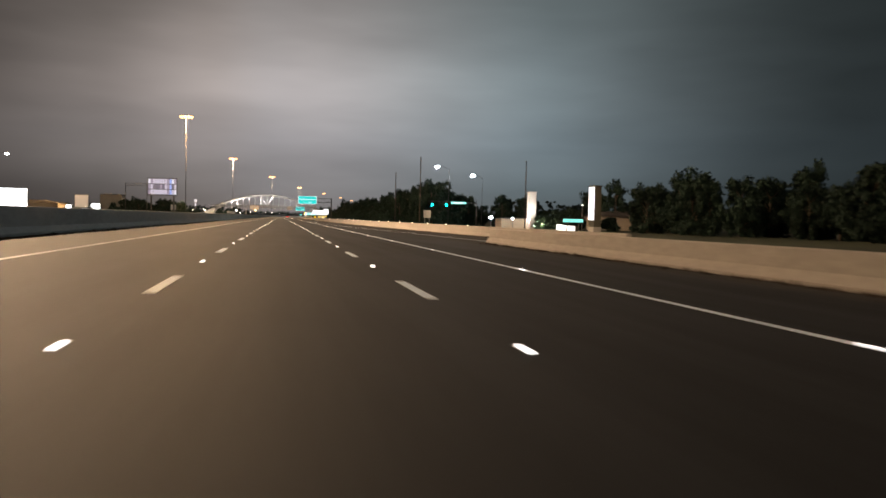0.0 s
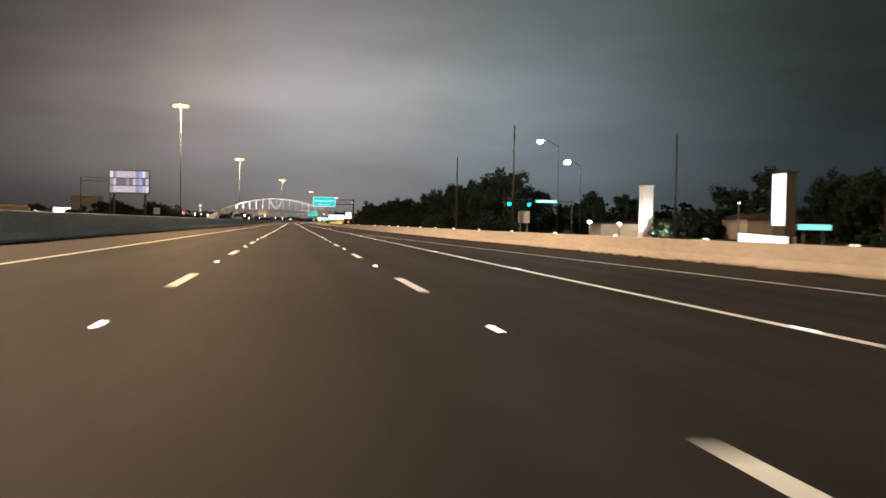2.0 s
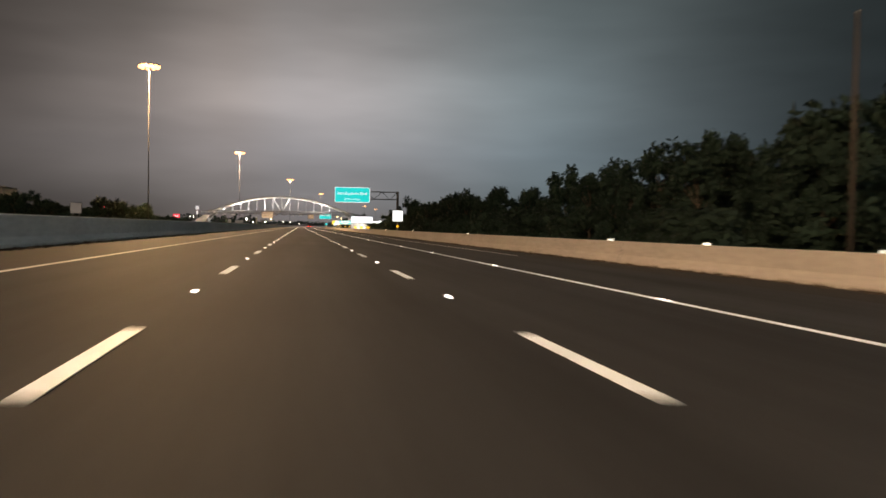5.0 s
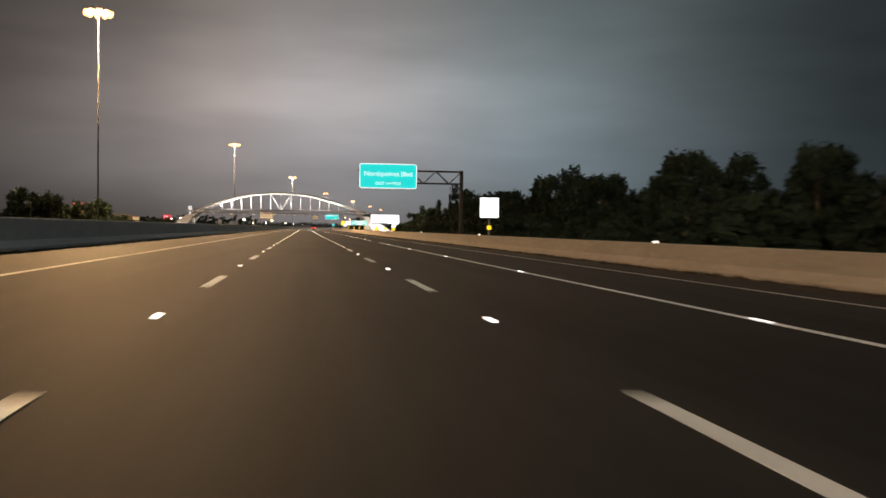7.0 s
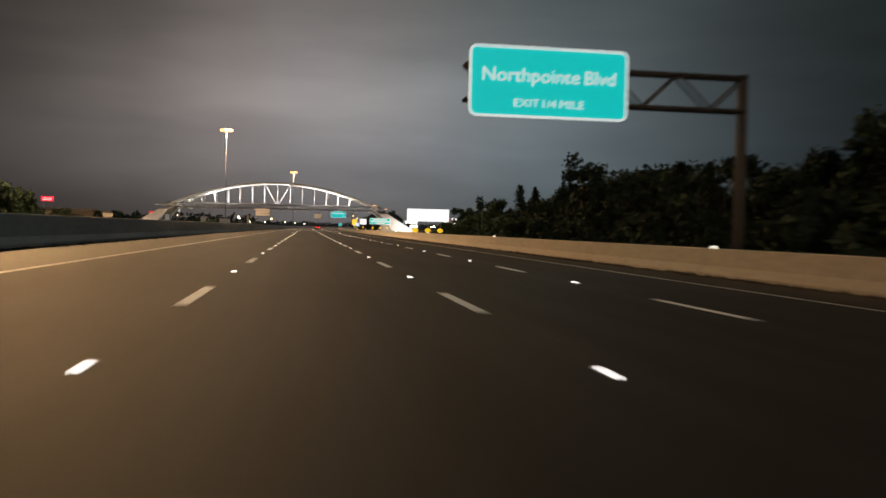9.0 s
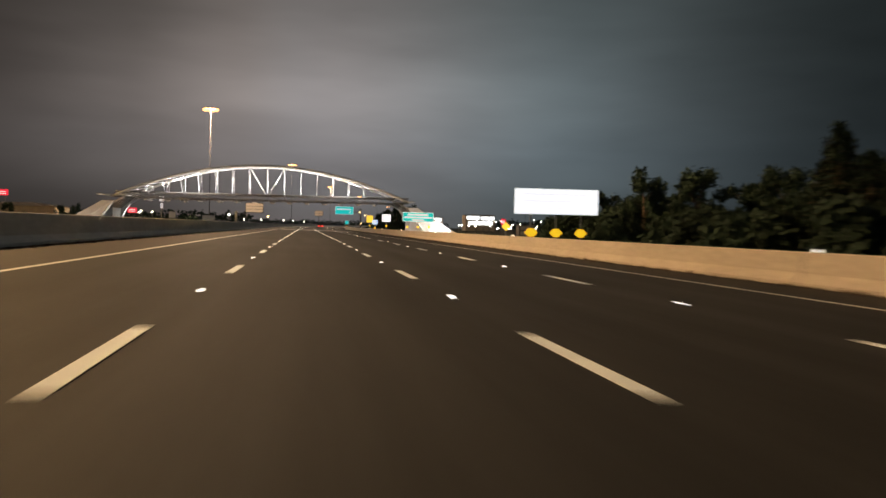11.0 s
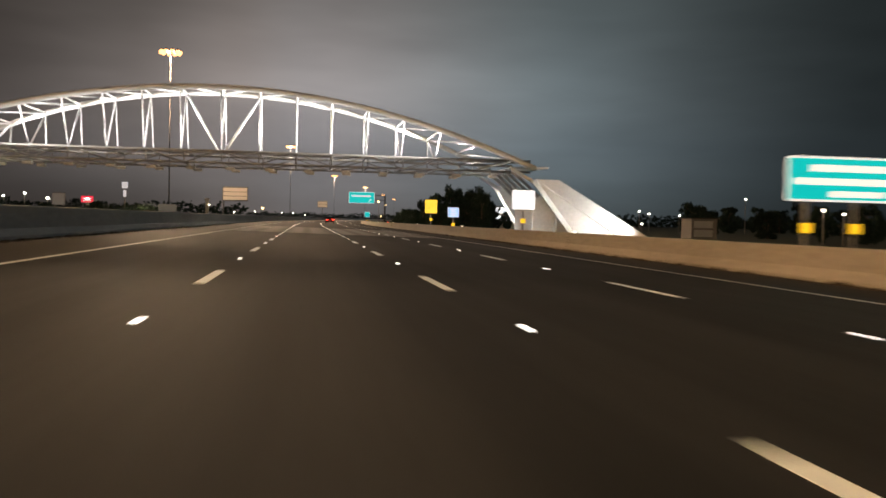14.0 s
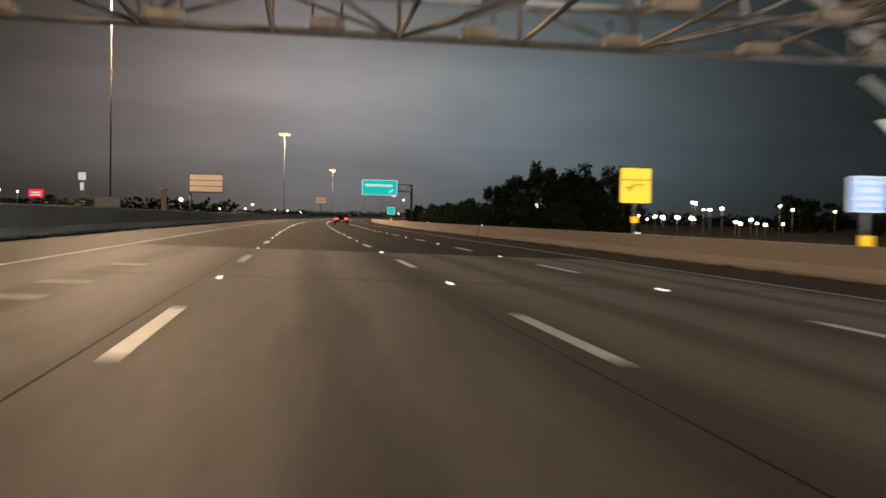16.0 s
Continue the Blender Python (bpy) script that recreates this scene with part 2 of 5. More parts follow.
M_ROOF = surface("shingle_roof", (0.09, 0.08, 0.075), 0.9, fine=8, coarse=0.5, vary=0.25, bump=0.4)
M_TYRE = surface("tyre_rubber", (0.03, 0.03, 0.03), 0.8, vary=0.15)
M_CAR = surface("grey_car_paint", (0.03, 0.03, 0.033), 0.25, 0.3, vary=0.06, bump=0)
M_GLASS_DARK = surface("dark_glass", (0.02, 0.022, 0.025), 0.08, vary=0.1, bump=0)
M_MAST_LENS = glow("mast_lens", (1.0, 0.45, 0.15), 5.0, (0.0, 0.0, 0.0))
M_MAST_LENS.node_tree.nodes["Principled BSDF"].inputs["Specular IOR Level"].default_value = 0.0
M_STREET_LENS = glow("street_lens", (0.85, 0.95, 1.0), 120.0)
# road sign faces, plates and legends glow in place of headlight they send back
M_SIGN_GREEN = glow("green_sign_glow", (0.0, 0.48, 0.47), 1.3, (0.0, 0.12, 0.09))
M_SIGN_WHITE = glow("legend_glow", (0.80, 0.95, 0.95), 0.9, (0.85, 0.85, 0.85))
M_WHITE_FACE = glow("white_face_glow", (0.90, 0.92, 1.0), 1.45, (0.85, 0.85, 0.85))
M_YELLOW_FACE = glow("yellow_sign_glow", (1.0, 0.68, 0.06), 1.35, (0.8, 0.5, 0.02))
M_YELLOW_PLATE = glow("yellow_plate_glow", (1.0, 0.60, 0.02), 1.15, (0.8, 0.55, 0.02))
M_BLUE_FACE = glow("blue_sign_glow", (0.42, 0.60, 1.0), 1.3, (0.02, 0.1, 0.5))
M_LED = glow("led_panel", (0.66, 0.64, 0.84), 0.62, (0.1, 0.1, 0.1))
M_LED_BLUE = glow("led_panel_blue", (0.30, 0.45, 0.95), 0.75, (0.05, 0.05, 0.1))
M_LED_PALE = glow("led_panel_pale", (0.78, 0.80, 0.95), 0.75, (0.1, 0.1, 0.1))
M_LED_DARK = glow("led_panel_dark", (0.25, 0.22, 0.36), 0.35, (0.05, 0.05, 0.06))
M_LED_DIM = glow("led_panel_dim", (0.40, 0.35, 0.58), 0.45, (0.1, 0.1, 0.1))
M_TEAL = glow("signal_green_lens", (0.0, 0.85, 0.80), 60.0)
M_STREET_NAME = glow("lit_street_blade", (0.25, 0.85, 0.80), 1.0)
M_SHOP = glow("shop_light", (0.93, 0.97, 1.0), 3.5)
M_SHOP_WARM = glow("shop_light_warm", (1.0, 0.84, 0.58), 2.4)
M_RED = glow("red_sign_light", (1.0, 0.03, 0.07), 1.0)
M_TAIL = glow("tail_lamp", (1.0, 0.03, 0.02), 14.0)
M_HEAD = glow("head_lamp", (1.0, 0.96, 0.88), 25.0)
# barrier reflectors are given a glow for the headlight they would return
M_REFLECTOR_GLOW = glow("barrier_reflector", (1.0, 0.95, 0.85), 2.5)
# faint emission stands in for sodium light on the tan boards
M_TAN_FACE = glow("tan_board_glow", (0.62, 0.47, 0.34), 0.14, (0.24, 0.22, 0.2))


# ---- mesh helpers ----
def box(bm, x0, x1, y0, y1, z0, z1):
    v = [bm.verts.new(p) for p in ((x0, y0, z0), (x1, y0, z0), (x1, y1, z0), (x0, y1, z0), (x0, y0, z1), (x1, y0, z1), (x1, y1, z1), (x0, y1, z1))]
    for f in ((0, 3, 2, 1), (4, 5, 6, 7), (0, 1, 5, 4), (1, 2, 6, 5), (2, 3, 7, 6), (3, 0, 4, 7)):
        bm.faces.new([v[i] for i in f])
    return bm


def boxed(x0, x1, y0, y1, z0, z1, bevel=0.0):
    bm = box(bmesh.new(), x0, x1, y0, y1, z0, z1)
    if bevel:
        bmesh.ops.bevel(bm, geom=bm.edges[:], offset=bevel, segments=2, affect="EDGES", profile=0.5)
    return bm


def sweep(bm, points, radii, seg=10, cap=True):
    """A round tube along points, with a radius at each."""
    pts = [Vector(p) for p in points]
    rings = []
    for i, p in enumerate(pts):
        d = (pts[min(i + 1, len(pts) - 1)] - pts[max(i - 1, 0)]).normalized()
        side = d.cross(Vector((0, 0, 1)) if abs(d.z) < 0.95 else Vector((1, 0, 0))).normalized()
        up = side.cross(d)
        r = radii[i] if hasattr(radii, "__len__") else radii
        rings.append([bm.verts.new(p + r * (math.cos(a) * side + math.sin(a) * up)) for a in (2 * math.pi * k / seg for k in range(seg))])
    for a, b in zip(rings, rings[1:]):
        for k in range(seg):
            f = bm.faces.new((a[k], a[(k + 1) % seg], b[(k + 1) % seg], b[k]))
            f.smooth = True
    if cap:
        bm.faces.new(rings[0][::-1])
        bm.faces.new(rings[-1])
    return bm


def tube(p, q, r, seg=8, r2=None):
    return sweep(bmesh.new(), [p, q], [r, r if r2 is None else r2], seg)


def beam(p, q, w, h):
    """A rectangular bar from p to q."""
    p, q = Vector(p), Vector(q)
    d = (q - p).normalized()
    side = d.cross(Vector((0, 0, 1)) if abs(d.z) < 0.95 else Vector((0, 1, 0))).normalized()
    up = side.cross(d)
    bm = bmesh.new()
    v = [bm.verts.new(o + sx * w / 2 * side + sz * h / 2 * up) for o in (p, q) for sx, sz in ((-1, -1), (1, -1), (1, 1), (-1, 1))]
    for f in ((0, 1, 2, 3), (7, 6, 5, 4), (0, 4, 5, 1), (1, 5, 6, 2), (2, 6, 7, 3), (3, 7, 4, 0)):
        bm.faces.new([v[i] for i in f])
    return bm


def prism(front, back):
    """A solid between two outlines of as many corners."""
    bm = bmesh.new()
    a, b = [bm.verts.new(p) for p in front], [bm.verts.new(p) for p in back]
    n = len(a)
    bm.faces.new(a)
    bm.faces.new(b[::-1])
    for i in range(n):
        bm.faces.new((a[i], b[i], b[(i + 1) % n], a[(i + 1) % n]))
    return bm


def rounded_plate(x0, x1, y0, y1, z0, z1, r, seg=5):
    """A plate that faces -y with rounded corners."""
    pts = []
    for cx, cz, a0 in ((x1 - r, z1 - r, 0), (x0 + r, z1 - r, 90), (x0 + r, z0 + r, 180), (x1 - r, z0 + r, 270)):
        for k in range(seg + 1):
            a = radians(a0 + 90 * k / seg)
            pts.append((cx + r * math.cos(a), cz + r * math.sin(a)))
    return prism([(x, y0, z) for x, z in pts], [(x, y1, z) for x, z in pts])


def mesh_of(name, bm, material):
    bmesh.ops.recalc_face_normals(bm, faces=bm.faces[:])
    me = bpy.data.meshes.new(name)
    bm.to_mesh(me)
    bm.free()
    me.materials.append(material)
    return me


def part(name, bm, material, parent, label=""):
    ob = new(name, mesh_of(name, bm, material) if isinstance(bm, bmesh.types.BMesh) else bm)
    ob.parent = parent
    return tagged(ob, label)


def thing(name, place, label, category, group="", kind=""):
    ob = new(name)
    ob.empty_display_size = 0.3
    ob.location = place
    return tagged(ob, label, category, group, kind)


def lettering(text, size, place, parent, material, name="legend", width=None):
    """Words in the built-in font, standing upright and facing -y, centred on place (in the parent's space), a part for each word."""
    words = []
    for word in text.split():
        cu = bpy.data.curves.new("text", "FONT")
        cu.body, cu.size, cu.extrude, cu.align_y = word, size, 0.006, "CENTER"
        tmp = new("text", cu)
        bpy.context.view_layer.update()
        me = bpy.data.meshes.new_from_object(tmp.evaluated_get(bpy.context.evaluated_depsgraph_get()))
        bpy.data.objects.remove(tmp)
        xs = [v.co.x for v in me.vertices]
        words.append((me, min(xs), max(xs) - min(xs)))
    gap = 0.3 * size
    total = sum(w for _, _, w in words) + gap * (len(words) - 1)
    k = width / total if width else 1.0
    x = -total / 2
    for me, low, w in words:
        for v in me.vertices:
            v.co.x = (v.co.x - low + x) * k
        x += w + gap
        me.transform(Matrix.Translation(place) @ pose(0, 0, 0, 90, 0, 0))
        me.materials.clear()
        me.materials.append(material)
        part(name, me, material, parent)


# ---- the road ----
FALL = 0.02


def shift(y):
    """How far the road has bent to the right at y."""
    return 0.0 if y < 560 else 1.65e-4 * (y - 560) ** 2 if y < 1000 else 31.9 + 0.145 * (y - 1000)


STATIONS = [-80 + 10 * i for i in range(64)] + [44, 48] + [560 + 20 * i for i in range(1, 90)]


def strip(inner, outer, z_of, material, name, y0=-80, y1=2300, lift=0.0, label="", category="", kind="structure", parent=None):
    """A sheet along the road between two offsets (numbers or functions of y)."""
    fi = inner if callable(inner) else (lambda y: inner)
    fo = outer if callable(outer) else (lambda y: outer)
    bm = bmesh.new()
    last = None
    ys = sorted({y0, y1, *[s for s in STATIONS if y0 < s < y1]})
    for y in ys:
        a, b = fi(y), fo(y)
        row = (bm.verts.new((a + shift(y), y, z_of(a) + lift)), bm.verts.new((b + shift(y), y, z_of(b) + lift)))
        if last:
            bm.faces.new((last[0], last[1], row[1], row[0]))
        last = row
    ob = new(name, mesh_of(name, bm, material))
    if parent:
        ob.parent = parent
    return tagged(ob, label, category, "", kind)


def road_z(x):
    return -FALL * x


def far_z(x):
    return 0.19 + FALL * (x + 9.4)


def lerp(y, table):
    if y <= table[0][0]:
        return table[0][1]
    for (a, va), (b, vb) in zip(table, table[1:]):
        if y <= b:
            return va + (vb - va) * (y - a) / (b - a)
    return table[-1][1]


RIGHT_WALL = [(40, 16.85), (48, 16.6), (66, 16.0), (90, 14.7), (130, 12.7), (180, 11.6), (230, 11.2), (300, 11.5), (420, 11.4), (485, 11.7), (560, 12.3)]


def wall_x(y):
    return lerp(y, RIGHT_WALL)


ground = new("ground", mesh_of("ground", boxed(-3000, 3000, -600, 4200, -3.0, -0.75), M_GROUND))
tagged(ground, "dark grassy verge and waste ground beside the highway", "ground", "", "structure")
strip(-9.05, -5.62, road_z, M_SHOULDER_LEFT, "pavement_left", label="pale tan concrete shoulder beside the median barrier", category="shoulder")
road = strip(-5.62, 9.6, road_z, M_ROAD, "road", label="grey-brown concrete highway pavement with worn wheel tracks", category="road")
shoulder = strip(9.6, 19.5, road_z, M_SHOULDER, "pavement", label="dark asphalt shoulder and ramp beside the highway", category="shoulder")
road_far = strip(-28.0, -9.05, far_z, M_ROAD, "road_opposite", label="concrete carriageway for the opposite direction", category="road")

dash_me = mesh_of("lane_dash", boxed(-0.08, 0.08, -1.55, 1.55, 0.0, 0.006), M_PAINT)
# a low wedge; the lens in the slope towards traffic glows for returned headlight
marker_me = mesh_of("pavement_marker", prism([(-0.055, -0.05, 0), (0.055, -0.05, 0), (0.055, 0.05, 0), (-0.055, 0.05, 0)],
                                             [(-0.045, -0.022, 0.02), (0.045, -0.022, 0.02), (0.045, 0.022, 0.02), (-0.045, 0.022, 0.02)]), M_MARKER)
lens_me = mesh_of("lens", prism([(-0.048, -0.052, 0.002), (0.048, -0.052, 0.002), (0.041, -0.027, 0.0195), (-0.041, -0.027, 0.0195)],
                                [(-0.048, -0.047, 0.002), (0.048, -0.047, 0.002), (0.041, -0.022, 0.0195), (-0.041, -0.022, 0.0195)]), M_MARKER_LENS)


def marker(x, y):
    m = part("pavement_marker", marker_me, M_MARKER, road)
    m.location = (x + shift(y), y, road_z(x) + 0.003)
    part("lens", lens_me, M_MARKER_LENS, m, "lens that glows in place of returned headlight")


CYCLE = 12.192
for x, phase, first in ((-1.83, 0.77, -60), (1.83, 0.85, -60), (5.49, 0.83, 286)):
    for k in range(-5, 76):
        y = phase + CYCLE * k
        if y < first or y > 900:
            continue
        d = part("lane_dash", dash_me, M_PAINT, road)
        d.location = (x + shift(y), y, road_z(x) + 0.004)
        d.rotation_euler = (0, -math.atan(-FALL), -math.atan((shift(y + 1) - shift(y - 1)) / 2))
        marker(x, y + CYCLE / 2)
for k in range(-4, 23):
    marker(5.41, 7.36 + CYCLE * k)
strip(-5.57, -5.42, road_z, M_PAINT_OLD, "edge_line", lift=0.005, parent=road, label="pale worn left edge line", kind="")
strip(5.33, 5.50, road_z, M_PAINT, "edge_line", y1=282.6, lift=0.005, parent=road, kind="")
strip(lambda y: lerp(y, [(50, 12.1), (118, 7.75), (158, 5.6)]), lambda y: lerp(y, [(50, 12.26), (118, 7.9), (158, 5.75)]), road_z, M_PAINT, "gore_line", y0=50, y1=158, lift=0.007, parent=road, kind="")
EDGE = [(180, 9.2), (230, 8.75), (300, 8.85), (560, 8.85)]
strip(lambda y: lerp(y, EDGE), lambda y: lerp(y, EDGE) + 0.13, road_z, M_PAINT_OLD, "edge_line", y0=190, lift=0.007, parent=road, kind="")
strip(-13.4, -13.25, far_z, M_PAINT_OLD, "edge_line", lift=0.005, parent=road_far, kind="")

# partly headlight-paled concrete slabs and detector loops before and under the toll gantry
for y0, y1 in ((507.6, 519.42), (519.58, 531.47), (531.63, 543.4)):
    for xa, xb in ((-5.36, -2.095), (-2.07, 1.478), (1.503, 5.138), (5.163, 8.7)):
        w, h = (xb - xa) / 2, (y1 - y0) / 2
        me = mesh_of("concrete_slab", prism([(-w, -h, FALL * w + 0.0035), (w, -h, -FALL * w + 0.0035), (w, h, -FALL * w + 0.0035), (-w, h, FALL * w + 0.0035)],
                                            [(-w, -h, FALL * w - 0.05), (w, -h, -FALL * w - 0.05), (w, h, -FALL * w - 0.05), (-w, h, FALL * w - 0.05)]), M_SLAB)
        s = part("concrete_slab", me, M_SLAB, road, "worn concrete slab, paled partly for headlight, with oil stains")
        s.location = ((xa + xb) / 2, (y0 + y1) / 2, road_z((xa + xb) / 2))
for xc in (-3.7,):
    for yc in (527.4, 529.6, 533.8):
        s = part("detector_loop", boxed(-0.32, 0.32, -0.12, 0.12, -0.03, 0.007), M_PAINT_OLD, road, "pale sealed detector loop in the pavement")
        s.location = (xc, yc, road_z(xc))
        s.rotation_euler = (0, math.atan(FALL), 0)


def barrier(name, x_of, z_of, height, material, y0, y1, label, facing=-1):
    """A cast concrete safety wall: a sloped foot, an upright face and a bevelled top. facing: the side of its sloped face."""
    prof = [(0.0, 0.0), (0.0, 0.10), (0.16, 0.32), (0.20, height - 0.03), (0.23, height), (0.40, height), (0.43, height - 0.03), (0.43, 0.0)]
    bm = bmesh.new()
    last = None
    ys = sorted({y0, y1, *[s for s in STATIONS if y0 < s < y1]})
    for y in ys:
        x = x_of(y)
        row = [bm.verts.new((x + shift(y) - facing * px, y, z_of(x) + pz)) for px, pz in prof]
        if last:
            for i in range(len(prof)):
                j = (i + 1) % len(prof)
                bm.faces.new((last[i], last[j], row[j], row[i]))
        else:
            bm.faces.new(row)
        last = row
    bm.faces.new(last[::-1])
    return tagged(new(name, mesh_of(name, bm, material)), label, "barrier", "", "structure")


barrier("wall_median", lambda y: -8.95, road_z, 1.04, M_MEDIAN, -80, 2300, "tall grey concrete median barrier along the highway", facing=1)
barrier("wall_ramp", lambda y: lerp(y, [(38, 10.72), (46.7, 11.1)]), road_z, 0.80, M_WALL, -80, 46.7, "pale concrete barrier that ends beside the ramp")
barrier("wall_right", wall_x, road_z, 0.84, M_WALL, 41, 2300, "tan concrete barrier along the right shoulder")


def tufts(name, x_of, y0, y1, seed, label, spread):
    """Dirt, litter and dry weeds caught along a barrier's foot."""
    rnd = random.Random(seed)
    verts, faces = [], []
    y = y0
    while y < y1:
        y += rnd.uniform(0.02, 0.14) * (1 if y < 330 else 1.4)
        x = x_of(y) + abs(rnd.gauss(0, spread)) * (-1 if x_of(y) > 0 else 1)
        s = rnd.uniform(0.02, 0.08)
        a = rnd.uniform(0, 6.28)
        c, d = s * 1.6 * math.cos(a), s * 1.6 * math.sin(a)
        z = road_z(x) + 0.002
        k = len(verts)
        verts += [(x - c, y - d, z), (x + d * 0.5, y - c * 0.5, z), (x + c, y + d, z), (x + rnd.uniform(-0.03, 0.03), y, z + s * rnd.uniform(0.5, 1.6))]
        faces += [(k, k + 1, k + 3), (k + 1, k + 2, k + 3), (k + 2, k, k + 3)]
    me = bpy.data.meshes.new(name)
    me.from_pydata(verts, [], faces)
    me.materials.append(M_DIRT)
    return tagged(new(name, me), label, "debris", "", "stuff")


wall_right = bpy.data.objects["wall_right"]
for i in range(18):
    y = 62 + 30.5 * i
    x = wall_x(y)
    face = [(-0.003, 0.02), (-0.003, 0.10), (0.157, 0.32), (0.197, 0.80), (0.24, 0.80), (0.20, 0.32), (0.04, 0.10), (0.04, 0.02)]
    part("joint_seal", prism([(x + px, y - 0.02, road_z(x) + pz) for px, pz in face], [(x + px, y + 0.02, road_z(x) + pz) for px, pz in face]), M_DARK, wall_right, "dark construction joint")
M_DIRT = surface("dry_weeds", (0.045, 0.036, 0.026), 1.0, fine=20, coarse=2.0, vary=0.4, bump=0)
tufts("verge_debris", lambda y: wall_x(y) - 0.05, 48, 620, 71, "dark dirt and dry weeds along the barrier's foot", 0.22)
tufts("verge_debris", lambda y: -8.55, -20, 620, 72, "small dark clumps along the median's foot", 0.12)
tufts("verge_debris", lambda y: 10.67, -20, 44, 73, "dark dirt and dry weeds along the ramp barrier's foot", 0.22)


# ---- toll gantry: two splayed white arches that carry a truss deck over the whole highway ----
GX, GY, APEX, SAG = -8.8, 537.0, 13.35, 0.0081
DECK_TOP, DECK_LOW, HALF_DECK, STEP, OFF = 7.15, 6.05, 3.4, 3.45, 0.45
REAR = GY + 4.3


def rib_point(dx, side):
    z = APEX - SAG * dx * dx
    return Vector((GX + dx, GY + side * (2.2 + 0.80 * (APEX - z)), z))


def node(k):
    """Where the k-th panel point lies along the gantry, from the arch's crown."""
    return k * STEP + OFF - (0.6 if k < 0 else 0.25 if k == 0 else 0.12 if k == 1 else 0.0)


def toll_gantry():
    g = thing("toll_gantry", (GX, GY, 0.3), "white steel arch toll gantry over the highway, floodlit from its feet", "toll gantry")
    base = Vector(g.location)

    def add(name, bm, material, label="", parent=None):
        bmesh.ops.translate(bm, verts=bm.verts[:], vec=-base)
        return part(name, bm, material, parent or g, label)

    reach = 29.8
    for side, nm in ((-1, "arch_rib"), (1, "arch_rib")):
        pts = [rib_point(-reach + 2 * reach * i / 48, side) for i in range(49)]
        add(nm, sweep(bmesh.new(), pts, 0.27, 12), M_WHITE_STEEL, "white painted tubular arch rib")
    n = 8
    # lacing between the ribs
    for k in range(-n, n + 1):
        a, b = rib_point(node(k), -1), rib_point(node(k), 1)
        if abs(k) <= 8:
            add("cross_brace", tube(a, b, 0.10), M_WHITE_STEEL)
        if k < n:
            p, q = (rib_point(node(k), 1), rib_point(node(k + 1), -1)) if k >= 0 else (rib_point(node(k), -1), rib_point(node(k + 1), 1))
            add("diagonal_brace", tube(p, q, 0.085), M_WHITE_STEEL)
    # hangers down to the deck
    for k in range(-7, 7):
        dx = node(k)
        f, r = rib_point(dx, -1), rib_point(dx, 1)
        if f.z < DECK_TOP + 0.8:
            continue
        add("hanger", tube(f, (GX + dx, GY - 1.0, DECK_TOP), 0.075), M_WHITE_STEEL)
        add("hanger", tube(r, (GX + dx, GY - 1.0, DECK_TOP), 0.075), M_WHITE_STEEL)
        add("hanger", tube(r, (GX + dx, REAR, DECK_TOP), 0.06), M_WHITE_STEEL)
    for s in (-1, 1):
        add("v_strut", tube((GX + node(0) + 0.2 * s, GY - 1.0, DECK_TOP), rib_point(node(s), 1), 0.14), M_WHITE_STEEL)
    # truss deck
    x0, x1 = GX - 30.5, GX + 30.5
    for y in (GY - HALF_DECK, REAR):
        for z, r in ((DECK_TOP, 0.13), (DECK_LOW, 0.11)):
            add("deck_chord", tube((x0, y, z), (x1, y, z), r, 10), M_DECK)
    add("deck_chord", tube((x0, GY - 1.0, DECK_TOP), (x1, GY - 1.0, DECK_TOP), 0.10, 10), M_DECK)
    ks = range(-9, 10)
    for k in ks:
        x = GX + k * STEP + OFF
        if x < x0 or x > x1:
            continue
        for z in (DECK_TOP, DECK_LOW):
            add("deck_crossbar", tube((x, GY - HALF_DECK, z), (x, REAR, z), 0.075), M_DECK)
        for y in (GY - HALF_DECK, REAR):
            add("deck_post", tube((x, y, DECK_LOW), (x, y, DECK_TOP), 0.06), M_DECK)
        if x + STEP <= x1 + 0.5:
            for z in (DECK_TOP, DECK_LOW):
                add("deck_diagonal", tube((x, (GY - HALF_DECK, REAR)[k % 2], z), (x + STEP, (REAR, GY - HALF_DECK)[k % 2], z), 0.06), M_DECK)
            for y in (GY - HALF_DECK, REAR):
                za, zb = (DECK_LOW, DECK_TOP) if k % 2 else (DECK_TOP, DECK_LOW)
                add("deck_diagonal", tube((x, y, za), (x + STEP, y, zb), 0.055), M_DECK)
    # toll readers under the deck
    for row, off in ((GY - 2.6, 0.0), (GY + 1.0, 0.22)):
        for k in range(-7, 8):
            x = GX + 1.2 + k * 3.66 + off
            if not (GX - 27 < x < GX + 27):
                continue
            unit = add("toll_reader", boxed(x - 0.42, x + 0.42, row - 0.25, row + 0.25, DECK_LOW - 0.62, DECK_LOW - 0.36, 0.03), M_READER, "grey toll reader box")
            for s in (-0.34, 0.34):
                b = beam((x + s, row, DECK_LOW - 0.4), (x + s, row, DECK_LOW + 0.02), 0.06, 0.06)
                bmesh.ops.translate(b, verts=b.verts[:], vec=-base)
                part("reader_bracket", b, M_DARK_STEEL, unit)
